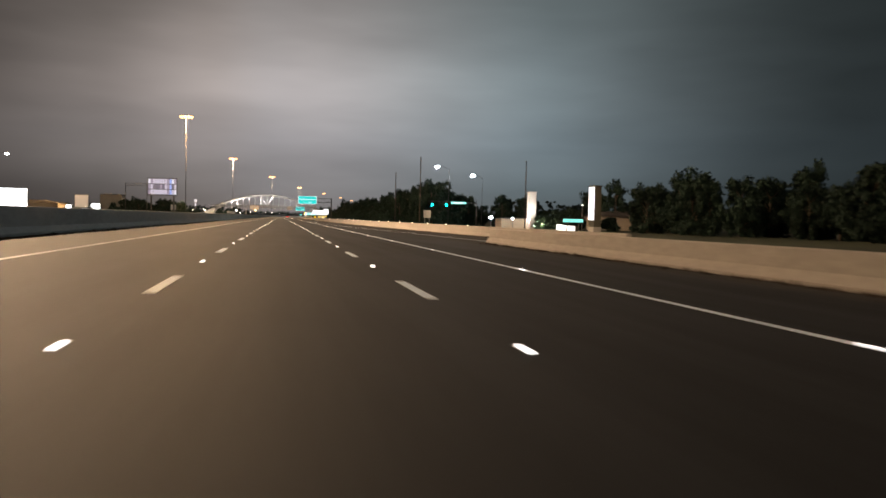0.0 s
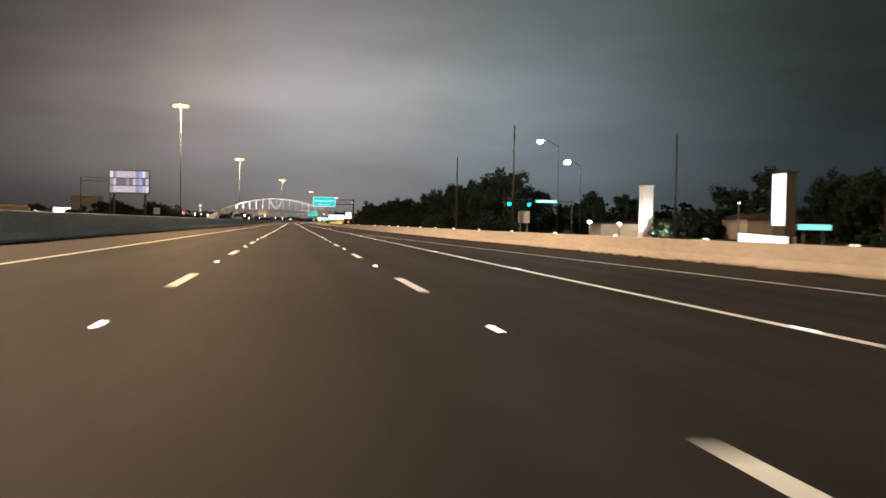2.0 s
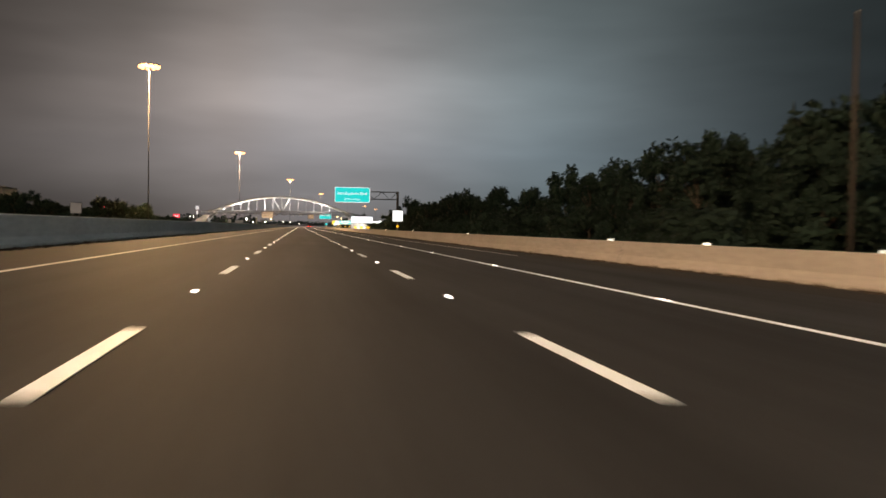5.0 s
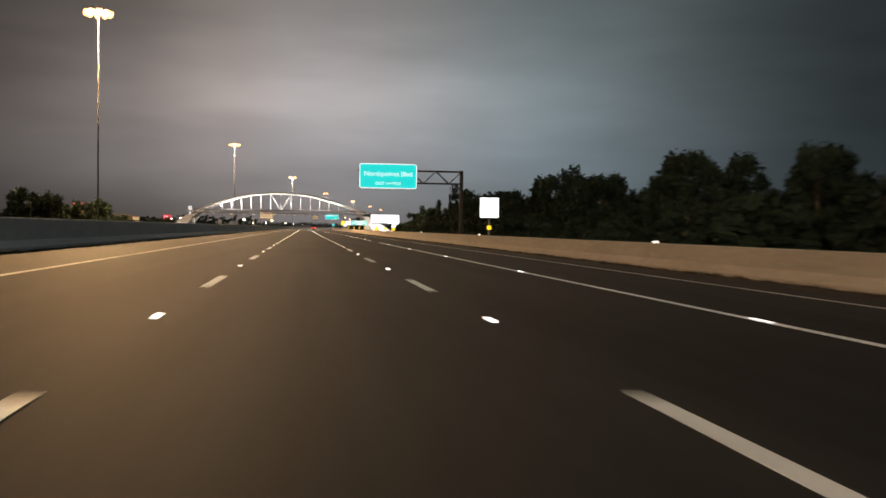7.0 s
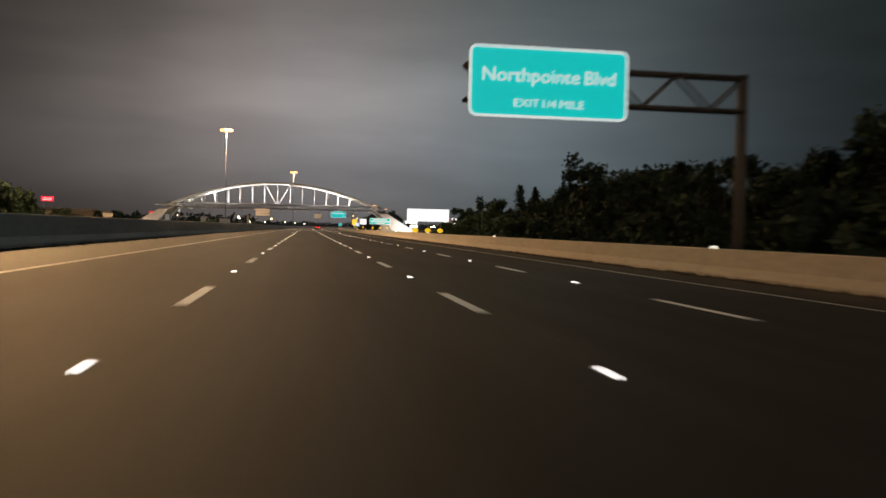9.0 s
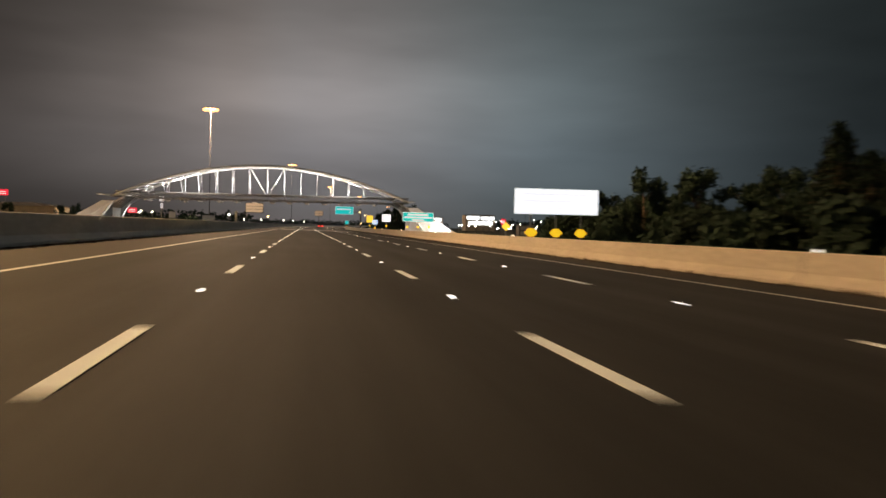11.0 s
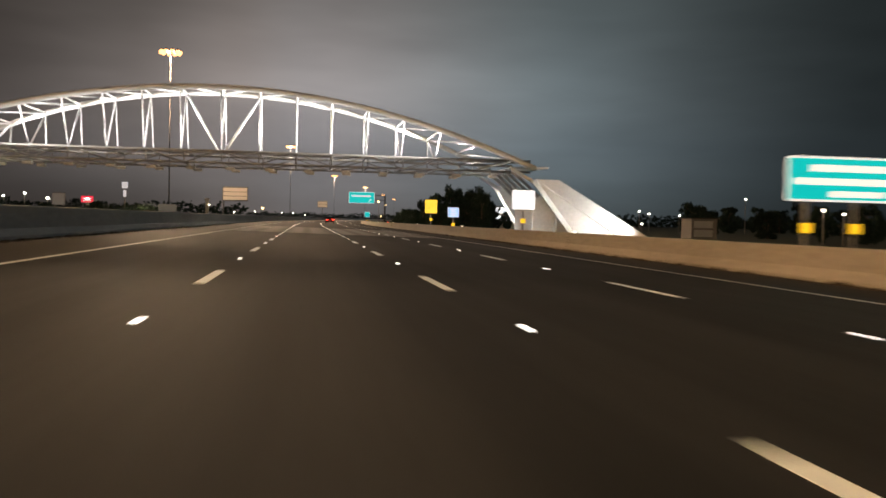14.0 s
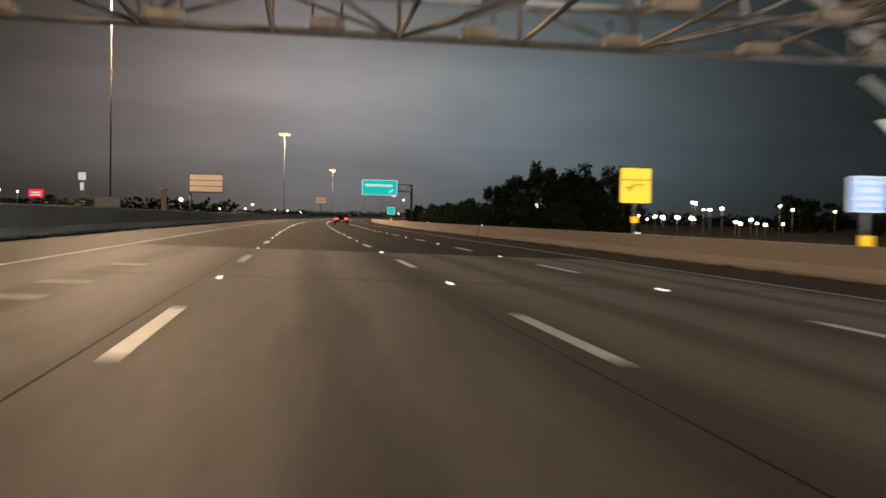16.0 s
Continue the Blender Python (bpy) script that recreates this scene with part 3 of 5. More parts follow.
    # feet: a pair of leaning buttresses, a pier between them and slats up to the deck, at each end
    for s in (-1, 1):
        for side in (-1, 1):
            def at(dx, z, deep):
                return (GX + s * dx, GY + side * (9.8 + 0.32 * (5.0 - z) - deep), z)
            wedge = [(29.6, 4.98), (31.2, 4.98), (39.4, -0.9), (33.6, -0.9)]
            add("buttress", prism([at(dx, z, 0.35) for dx, z in wedge], [at(dx, z, 2.2) for dx, z in wedge]), M_PIER, "pale concrete buttress that leans outward")
            slab = [(29.45, 5.08), (31.6, 5.08), (41.2, -0.9), (38.1, -0.9)]
            add("buttress_slab", prism([at(dx, z, 0.0) for dx, z in slab], [at(dx, z, 2.3) for dx, z in slab]), M_PIER, "sloping concrete slab that runs down to a point")
            add("strut", beam((GX + s * 27.4, GY + side * 7.6, 6.2), (GX + s * 29.7, GY + side * 7.8, 4.9), 0.36, 0.30), M_WHITE_STEEL)
        xa, xb = sorted((GX + s * 30.75, GX + s * 34.6))
        add("pier", boxed(xa, xb, GY - 3.8, GY + 3.8, -0.9, 3.78, 0.05), M_PIER, "plain concrete pier block")
        for y in (-4.6, -2.3, 0.0, 2.3, 4.6):
            add("slat", beam((GX + s * 28.3, GY + y, DECK_LOW + 0.05), (GX + s * 31.1, GY + y, 3.62), 0.30, 0.30), M_DECK)
        for y in (-1.15, 1.15, 3.45):
            add("panel", beam((GX + s * 28.7, GY + y, DECK_LOW - 0.10), (GX + s * 30.5, GY + y, 4.5), 0.85, 0.05), M_WHITE_STEEL, "pale panel set between the slats")
        end = 31.6 if s > 0 else 33.4
        tip = [(GX + s * 28.2, GY - 4.9), (GX + s * 28.2, GY + 4.9), (GX + s * (end - 1.4), GY + 5.4), (GX + s * end, GY + 6.2), (GX + s * (end - 1.0), GY), (GX + s * end, GY - 6.2), (GX + s * (end - 1.4), GY - 5.4)]
        add("end_plate", prism([(x, y, DECK_LOW + 0.25) for x, y in tip], [(x, y, DECK_LOW + 0.42) for x, y in tip]), M_WHITE_STEEL, "pointed steel plate at the deck's end")
        for side in (-1, 1):
            add("floodlight", boxed(GX + s * 38.0 - 0.25, GX + s * 38.0 + 0.25, GY + side * 15.2 - 0.2, GY + side * 15.2 + 0.2, -0.75, -0.3, 0.03), M_DARK, "floodlight at the foot")
    return g


toll_gantry()
for s in (-1, 1):
    for side in (-1, 1):
        lamp("floodlight_beam", "SPOT", (GX + s * 38.0, GY + side * 14.8, -0.2), 6500 if s > 0 else 1300, (0.92, 0.96, 1.0), 0.25, aim=(GX + s * 34.6, GY + side * 10.5, 1.2), spot=105, blend=0.8)
        lamp("arch_uplight", "SPOT", (GX + s * 26.3, GY + side * 3.0, 7.6), FLOOD_W, FLOOD, 0.2, aim=(GX, GY + side * 1.8, 15.4), spot=44, blend=0.8)
        # slat, end, foot and leg lamps are unseen, added to brighten those parts
        lamp("slat_uplight", "SPOT", (GX + s * 27.6, GY + side * 5.6, -0.4), 4200 if s > 0 else 250, (0.82, 0.93, 1.0), 0.3, aim=(GX + s * 29.6, GY + side * 2.0, 5.6), spot=60, blend=1.0)
        lamp("end_fill", "POINT", (GX + s * 25.0, GY + side * 2.2, 7.5), 180 if s > 0 else 420, FLOOD, 0.15)
        lamp("foot_fill", "POINT", (GX + s * 28.9, GY + side * 6.1, -0.2), 430 if s > 0 else 160, (0.88, 0.95, 1.0), 0.15)
        lamp("leg_uplight", "SPOT", (GX + s * 25.3, GY + side * 11.2, -0.2), 5200 if side < 0 else 9500, FLOOD, 0.2, aim=(GX + s * 31.6, GY + side * 9.8, 2.6), spot=60, blend=1.0)


# ---- signs ----
def sign_panel(parent, x0, x1, z0, z1, face, edge=0.09, radius=0.25, border=M_SIGN_WHITE):
    """A sign plate in the parent's space: aluminium back, pale border, coloured face."""
    part("sign_back", rounded_plate(x0, x1, 0.0, 0.06, z0, z1, radius), M_SIGN_BACK, parent)
    part("border", rounded_plate(x0, x1, -0.012, -0.002, z0, z1, radius), border, parent, "pale border that glows as if lit by headlights")
    return part("face", rounded_plate(x0 + edge, x1 - edge, -0.022, -0.014, z0 + edge, z1 - edge, max(0.03, radius - edge)), face, parent)


def bars(parent, rows, material):
    """Lines of writing too small to read: rows of (x0, x1, z, height)."""
    for x0, x1, z, h in rows:
        part("legend", boxed(x0, x1, -0.03, -0.024, z - h / 2, z + h / 2), material, parent)


def cantilever(parent, post_x, reach_x, zb, zt, base_z):
    """An upright post and a truss arm out over the lanes, in the parent's space, behind the panel."""
    part("post", sweep(bmesh.new(), [(post_x, 0.5, base_z), (post_x, 0.5, zt + 0.15)], [0.27, 0.21], 14), M_MAST, parent, "tapered dark steel post")
    part("base_plate", boxed(post_x - 0.45, post_x + 0.45, 0.05, 0.95, base_z, base_z + 0.08, 0.01), M_MAST, parent)
    for y in (0.2, 0.8):
        for z in (zb, zt):
            part("arm_chord", tube((post_x, y, z), (reach_x, y, z), 0.085, 8), M_MAST, parent)
    n = max(3, int(abs(post_x - reach_x) / 1.5))
    for i in range(n):
        xa, xb = post_x + (reach_x - post_x) * i / n, post_x + (reach_x - post_x) * (i + 1) / n
        za, zc = (zb, zt) if i % 2 else (zt, zb)
        for y in (0.2, 0.8):
            part("arm_diagonal", tube((xa, y, za), (xb, y, zc), 0.045, 6), M_MAST, parent)
        part("arm_post", tube((xb, 0.2, zb), (xb, 0.8, zb), 0.04, 6), M_MAST, parent)
        part("arm_post", tube((xb, 0.2, zt), (xb, 0.8, zt), 0.04, 6), M_MAST, parent)


exit_sign = thing("overhead_sign", (9.2, 314.9, 0), "green overhead exit sign with white border on a cantilever truss", "highway sign", "overhead signs")
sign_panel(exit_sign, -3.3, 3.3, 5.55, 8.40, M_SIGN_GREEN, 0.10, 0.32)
lettering("Northpointe Blvd", 0.78, (0, -0.03, 7.22), exit_sign, M_SIGN_WHITE, width=5.5)
lettering("EXIT 1/4 MILE", 0.46, (0, -0.03, 6.12), exit_sign, M_SIGN_WHITE, width=2.9)
cantilever(exit_sign, 8.6, -3.4, 6.25, 7.65, -0.6)

far_sign = thing("overhead_sign", (14.87, 691.9, 0), "distant green overhead exit sign with an arrow", "highway sign", "overhead signs")
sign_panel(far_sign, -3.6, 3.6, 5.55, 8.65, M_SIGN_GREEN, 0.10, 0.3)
bars(far_sign, [(-2.9, 2.6, 7.55, 0.42)], M_SIGN_WHITE)
part("arrow", beam((1.9, -0.03, 6.1), (2.75, -0.03, 6.75), 0.02, 0.2), M_SIGN_WHITE, far_sign)
cantilever(far_sign, 6.6, -3.8, 6.4, 7.8, -0.6)


def post_sign(name, x0, x1, z0, z1, y, face, label, posts=(0.5,), plate=True, legend=(), radius=0.08, border=M_SIGN_WHITE, edge=0.04):
    xm = (x0 + x1) / 2
    s = thing(name, (xm, y, -0.75), label, "road sign", "roadside signs")
    h = 0.75
    sign_panel(s, x0 - xm, x1 - xm, z0 + h, z1 + h, face, edge, radius, border)
    for f in posts:
        px = x0 + (x1 - x0) * f - xm
        part("post", boxed(px - 0.05, px + 0.05, 0.07, 0.15, 0, z1 + h - 0.1), M_STEEL, s)
        if plate:
            part("marker_plate", boxed(px - 0.17, px + 0.17, 0.0, 0.03, 0.75 + z0 - 0.95, 0.75 + z0 - 0.65, 0.01), M_YELLOW_PLATE, s, "small yellow reflector plate")
    bars(s, legend, M_DARK)
    return s


# legend glows nearly like its face, as glare would wash it out
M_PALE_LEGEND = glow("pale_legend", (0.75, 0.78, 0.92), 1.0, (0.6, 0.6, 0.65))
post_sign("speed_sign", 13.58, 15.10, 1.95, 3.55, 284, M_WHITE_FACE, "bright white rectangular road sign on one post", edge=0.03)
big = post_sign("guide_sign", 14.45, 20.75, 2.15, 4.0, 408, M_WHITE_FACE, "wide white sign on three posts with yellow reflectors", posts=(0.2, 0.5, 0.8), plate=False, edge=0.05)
bars(big, [(-2.7, 2.2, 0.75 + 3.6, 0.05), (-2.5, 2.3, 0.75 + 3.1, 0.05), (-2.6, 2.1, 0.75 + 2.6, 0.05)], M_PALE_LEGEND)
for f in (0.2, 0.5, 0.8):
    px = 6.2 * (f - 0.5)
    part("marker_plate", prism([(px + dx, 0.02, 0.75 + 0.82 + dz) for dx, dz in ((-0.48, 0), (-0.2, -0.3), (0.2, -0.3), (0.48, 0), (0.2, 0.3), (-0.2, 0.3))], [(px + dx, 0.05, 0.75 + 0.82 + dz) for dx, dz in ((-0.48, 0), (-0.2, -0.3), (0.2, -0.3), (0.48, 0), (0.2, 0.3), (-0.2, 0.3))]), M_YELLOW_PLATE, big, "yellow six-sided reflector")
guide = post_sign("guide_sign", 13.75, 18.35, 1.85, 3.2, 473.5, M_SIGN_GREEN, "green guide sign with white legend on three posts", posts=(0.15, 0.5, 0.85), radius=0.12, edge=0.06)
bars(guide, [(-1.55, 1.5, 0.75 + 2.85, 0.2), (-2.05, 2.05, 0.75 + 2.45, 0.2), (-0.9, 0.9, 0.75 + 2.08, 0.18)], M_SIGN_WHITE)
# lines paled and made to glow to imitate glare on the sign
M_GREY_LEGEND = glow("washed_legend", (0.78, 0.79, 0.92), 0.85, (0.4, 0.4, 0.45))
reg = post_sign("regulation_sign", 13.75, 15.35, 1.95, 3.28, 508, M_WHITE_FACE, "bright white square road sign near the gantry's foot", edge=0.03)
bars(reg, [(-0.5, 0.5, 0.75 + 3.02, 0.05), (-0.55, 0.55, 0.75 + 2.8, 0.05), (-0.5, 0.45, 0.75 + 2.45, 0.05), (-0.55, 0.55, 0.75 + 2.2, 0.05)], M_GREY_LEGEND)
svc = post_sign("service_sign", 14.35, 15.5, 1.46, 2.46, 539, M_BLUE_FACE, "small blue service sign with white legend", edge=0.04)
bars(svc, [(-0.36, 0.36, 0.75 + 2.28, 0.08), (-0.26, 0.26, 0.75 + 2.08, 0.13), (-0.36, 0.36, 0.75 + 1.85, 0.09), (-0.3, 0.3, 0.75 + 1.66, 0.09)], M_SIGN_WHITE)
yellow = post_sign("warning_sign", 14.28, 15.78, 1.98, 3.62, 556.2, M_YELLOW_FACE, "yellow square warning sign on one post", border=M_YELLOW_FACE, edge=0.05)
M_AMBER = surface("sign_amber_ink", (0.45, 0.22, 0.01), 0.5, vary=0.05, bump=0)
bars(yellow, [(-0.70, 0.70, 0.75 + 3.07, 0.035), (-0.50, -0.16, 0.75 + 2.70, 0.05), (-0.06, 0.42, 0.75 + 2.84, 0.05)], M_AMBER)
part("legend", beam((-0.36, -0.03, 0.75 + 2.5), (-0.1, -0.03, 0.75 + 2.84), 0.01, 0.07), M_DARK, yellow)
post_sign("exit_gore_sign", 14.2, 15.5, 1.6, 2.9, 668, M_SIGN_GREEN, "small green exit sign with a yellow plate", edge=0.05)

dia = thing("warning_sign", (30.7, 479.2, -0.75), "yellow diamond warning sign on one post", "road sign", "roadside signs")
R_ = 0.72
for nm, k, y0, y1, mat in (("sign_back", 1.0, 0.0, 0.04, M_SIGN_BACK), ("face", 0.97, -0.012, -0.004, M_YELLOW_FACE)):
    o = [(R_ * k * dx, R_ * k * dz + 2.2) for dx, dz in ((1, 0), (0, 1), (-1, 0), (0, -1))]
    part(nm, prism([(x, y0, z) for x, z in o], [(x, y1, z) for x, z in o]), mat, dia)
part("post", boxed(-0.05, 0.05, 0.05, 0.13, 0, 2.7), M_STEEL, dia)


def billboard(x0, x1, y, z0, z1, label, rows, post_fracs=(0.5,)):
    xm = (x0 + x1) / 2
    b = thing("billboard", (xm, y, -0.75), label, "billboard", "billboards")
    part("cabinet", boxed(x0 - xm - 0.15, x1 - xm + 0.15, 0.0, 0.7, z0 + 0.6, z1 + 0.9, 0.04), M_DARK, b)
    n = len(rows)
    h = (z1 - z0) / n
    for i, pieces in enumerate(rows):
        for f0, f1, mat in pieces:
            part("panel", boxed(x0 - xm + (x1 - x0) * f0 + 0.02, x0 - xm + (x1 - x0) * f1 - 0.02, -0.06, 0.02, 0.75 + z1 - h * (i + 1) + 0.08, 0.75 + z1 - h * i - 0.08), mat, b)
    for f in post_fracs:
        px = x0 - xm + (x1 - x0) * f
        part("post", tube((px, 0.4, 0), (px, 0.4, z0 + 0.8), 0.2, 12), M_DARK, b)
    return b


led_rnd = random.Random(9)


def led_row(columns, tones):
    """One row of a video board: modules side by side, each with a tone of its own."""
    return [(c / columns, (c + 1) / columns, M_LED_BLUE if c == 9 else led_rnd.choice(tones)) for c in range(columns)]


billboard(-32.65, -25.9, 223.5, 5.75, 9.75, "lit three-row video billboard with blue and grey stripes",
          [led_row(12, (M_LED, M_LED, M_LED, M_LED_PALE, M_LED_DIM)), led_row(12, (M_LED_DIM, M_LED, M_LED_DARK)), led_row(12, (M_LED, M_LED, M_LED_PALE, M_LED_DIM))], (0.1, 0.9))
billboard(-24.6, -17.7, 709, 5.75, 9.5, "tan sign board over the opposite lanes, given a faint glow", [[(0, 1, M_TAN_FACE)], [(0, 1, M_TAN_FACE)], [(0, 1, M_TAN_FACE)]], (0.02,))
billboard(6.6, 12.4, 1000, 8.1, 11.7, "distant tan sign board beside the highway", [[(0, 1, M_TAN_FACE)], [(0, 1, M_TAN_FACE)]], (0.5,))


# ---- lamps ----
def mast():
    m = thing("high_mast_lamp", (0, 0, -0.75), "tall tapered steel mast with a ring of glowing sodium lamps", "street lamp", "high mast lamps")
    part("mast_pole", sweep(bmesh.new(), [(0, 0, 0), (0, 0, 20), (0, 0, 46.2)], [0.19, 0.14, 0.08], 14), M_MAST, m, "tapered steel mast")
    part("mast_base", sweep(bmesh.new(), [(0, 0, 0), (0, 0, 0.7)], [0.75, 0.75], 16), M_PIER, m)
    ring = bmesh.new()
    sweep(ring, [(2.0 * math.cos(a), 2.0 * math.sin(a), 46.0) for a in (2 * math.pi * k / 20 for k in range(21))], 0.07, 6)
    part("lamp_ring", ring, M_DARK, m)
    for k in range(10):
        a = 2 * math.pi * k / 10
        c, s = math.cos(a), math.sin(a)
        part("ring_arm", tube((0, 0, 46.0), (2.0 * c, 2.0 * s, 46.0), 0.04, 6), M_STEEL, m)
        bm = bmesh.new()
        bmesh.ops.create_uvsphere(bm, u_segments=12, v_segments=8, radius=0.62)
        bmesh.ops.scale(bm, verts=bm.verts[:], vec=(0.9, 0.9, 1.0))
        bmesh.ops.translate(bm, verts=bm.verts[:], vec=(2.5 * c, 2.5 * s, 45.75))
        head = part("luminaire", bm, M_MAST_LENS, m, "glowing sodium luminaire")
        cap = sweep(bmesh.new(), [(2.5 * c, 2.5 * s, 46.12), (2.5 * c, 2.5 * s, 46.5)], [0.48, 0.2], 12)
        part("housing", cap, M_DARK, head)
    return m


MASTS = [(-43.5, -172), (-43.0, 117), (-42.8, 405.6), (-37.4, 692.6), (-10.6, 992.7), (27.3, 1340), (79.1, 1640), (133, 1970), (182, 2270)]
first_mast = mast()
first_mast.location.xy = MASTS[0]
for mx, my in MASTS[1:]:
    copy_thing(first_mast, Matrix.Translation((mx, my, -0.75)))
# the third mast's light is set to a deeper orange
for i, (mx, my) in enumerate(MASTS[:7]):
    lamp("mast_light", "POINT", (mx, my, 44.0), MAST_W, SODIUM_DEEP if i == 2 else SODIUM, 2.0)


def street_lamp(x, y, z, arm, label, size=1.0):
    """arm: how far the head stands out from its pole, along x."""
    s = thing("street_lamp", (x + arm, y, -0.75), label, "street lamp", "street lamps")
    part("pole", sweep(bmesh.new(), [(0, 0, 0), (0, 0, z + 0.3)], [0.065, 0.045], 12), M_DARK, s)
    part("arm", sweep(bmesh.new(), [(0, 0, z + 0.2), (-arm * 0.5, 0, z + 0.75), (-arm, 0, z + 0.9)], 0.035, 8), M_DARK, s)
    bm = bmesh.new()
    bmesh.ops.create_uvsphere(bm, u_segments=12, v_segments=8, radius=0.36 * size)
    bmesh.ops.scale(bm, verts=bm.verts[:], vec=(1.0, 0.85, 0.75))
    bmesh.ops.translate(bm, verts=bm.verts[:], vec=(-arm, 0, z + 0.72))
    head = part("lamp_head", bm, M_STREET_LENS, s, "white glowing lamp head")
    part("housing", sweep(bmesh.new(), [(-arm, 0, z + 0.84), (-arm, 0, z + 1.0)], [0.34, 0.12], 12), M_DARK_STEEL, head)
    lamp("street_light", "POINT", (x, y, z - 0.5), STREET_W, COOL, 0.3)
    return s


street_lamp(41.9, 188, 10.9, 2.2, "cool white street lamp on a curved arm", 1.35)
street_lamp(27.9, 155.4, 10.7, 2.2, "cool white street lamp on a curved arm")


def lamp_post(x, y, z, mat, label, r=0.45):
    p = thing("yard_lamp", (x, y, -0.75), label, "lamp", "distant yard lamps")
    part("pole", sweep(bmesh.new(), [(0, 0, 0), (0, 0, z + 0.75)], [0.12, 0.07], 8), M_DARK_STEEL, p)
    bm = bmesh.new()
    bmesh.ops.create_uvsphere(bm, u_segments=10, v_segments=6, radius=r * 0.45)
    bmesh.ops.scale(bm, verts=bm.verts[:], vec=(1.1, 1.0, 0.9))
    bmesh.ops.translate(bm, verts=bm.verts[:], vec=(0, 0, z + 0.75))
    part("lamp_head", bm, mat, p, "glowing lamp head")
    return p


# ---- the crossing beside the highway ----
def utility_pole(x, y, top):
    p = thing("utility_pole", (x, y, -0.75), "plain weathered wooden utility pole behind the barrier", "utility pole", "utility poles")
    part("pole", sweep(bmesh.new(), [(0, 0, 0), (0.05, 0, top + 0.75)], [0.13, 0.085], 10), M_WOOD, p)
    part("pole_cap", sweep(bmesh.new(), [(0.05, 0, top + 0.74), (0.05, 0, top + 0.80)], [0.095, 0.06], 10), M_DARK_STEEL, p)
    return p


for x, y, top in ((24.6, 188.7, 11.2), (24.7, 155, 12.3), (44.92, 156, 12.2)):
    utility_pole(x, y, top)

signal = thing("traffic_signal", (43.15, 189.2, -0.75), "traffic signal arm with two green signals and lit street name", "traffic light")
part("pole", sweep(bmesh.new(), [(0, 0, 0), (0, 0, 6.2)], [0.15, 0.11], 12), M_DARK, signal)
part("mast_arm", sweep(bmesh.new(), [(0, 0, 5.5), (-6, 0, 5.75), (-11, 0, 5.8)], [0.11, 0.08, 0.06], 10), M_DARK, signal)
for sx in (-10.2, -7.0):
    hd = part("signal_head", boxed(sx - 0.24, sx + 0.24, -0.32, -0.1, 4.75, 5.95, 0.03), M_DARK, signal, "dark three-lamp signal head")
    for i, z in enumerate((5.72, 5.35, 4.98)):
        part("lens", tube((sx, -0.36, z), (sx, -0.31, z), 0.2, 16), M_TEAL if i == 2 else M_DARK, hd, "green lit lens" if i == 2 else "unlit lens")
blade = part("street_name_blade", boxed(-5.9, -2.4, -0.16, -0.10, 5.30, 5.72, 0.02), M_STREET_NAME, signal, "lit teal street name panel")
part("legend", boxed(-5.4, -2.9, -0.17, -0.162, 5.42, 5.60), M_SIGN_WHITE, blade)
post_sign("regulation_sign", 25.55, 26.9, 1.25, 2.65, 155.7, surface("dull_sign_white", (0.55, 0.55, 0.54), 0.5), "plain white sign board beside the frontage road", posts=(0.2, 0.8), plate=False, border=M_SIGN_BACK)


M_OLIVE = surface("olive_stucco", (0.10, 0.095, 0.075), 0.85, fine=6, coarse=0.5, vary=0.2, bump=0.2)


def pylon(x0, x1, y, depth, top, face_mat, label, shaft=M_BUILDING):
    xm = (x0 + x1) / 2
    p = thing("pylon_sign", (xm, y, -0.75), label, "pylon sign", "pylon signs")
    w = (x1 - x0) / 2
    part("shaft", boxed(-w, w, 0, depth, 0, top + 0.75, 0.06), shaft, p)
    part("cap", boxed(-w - 0.12, w + 0.12, -0.12, depth + 0.12, top + 0.75, top + 1.0, 0.03), shaft, p)
    part("plinth", boxed(-w - 0.1, w + 0.1, -0.1, depth + 0.1, 0, 0.9, 0.05), M_PIER, p)
    if face_mat:
        part("glow_face", boxed(-w - 0.06, -w - 0.005, 0.0, depth - 0.1, 2.2, top + 0.7), face_mat, p, "lit white face towards the highway")
    return p


pylon(56.45, 58.1, 192.3, 2.0, 7.6, None, "pale stone pylon lit from its base", M_PIER)
lamp("pylon_light", "SPOT", (56.9, 189.9, -0.5), 6500, FLOOD, 0.15, aim=(57.3, 192.3, 4.6), spot=95)
lamp("pylon_light", "SPOT", (54.1, 193.2, -0.5), 3200, FLOOD, 0.15, aim=(56.4, 193.2, 4.2), spot=90)
pylon(57.5, 58.9, 153.1, 2.9, 7.7, M_WHITE_FACE, "tall pylon sign of a shopping plaza, lit white on one side", M_OLIVE)


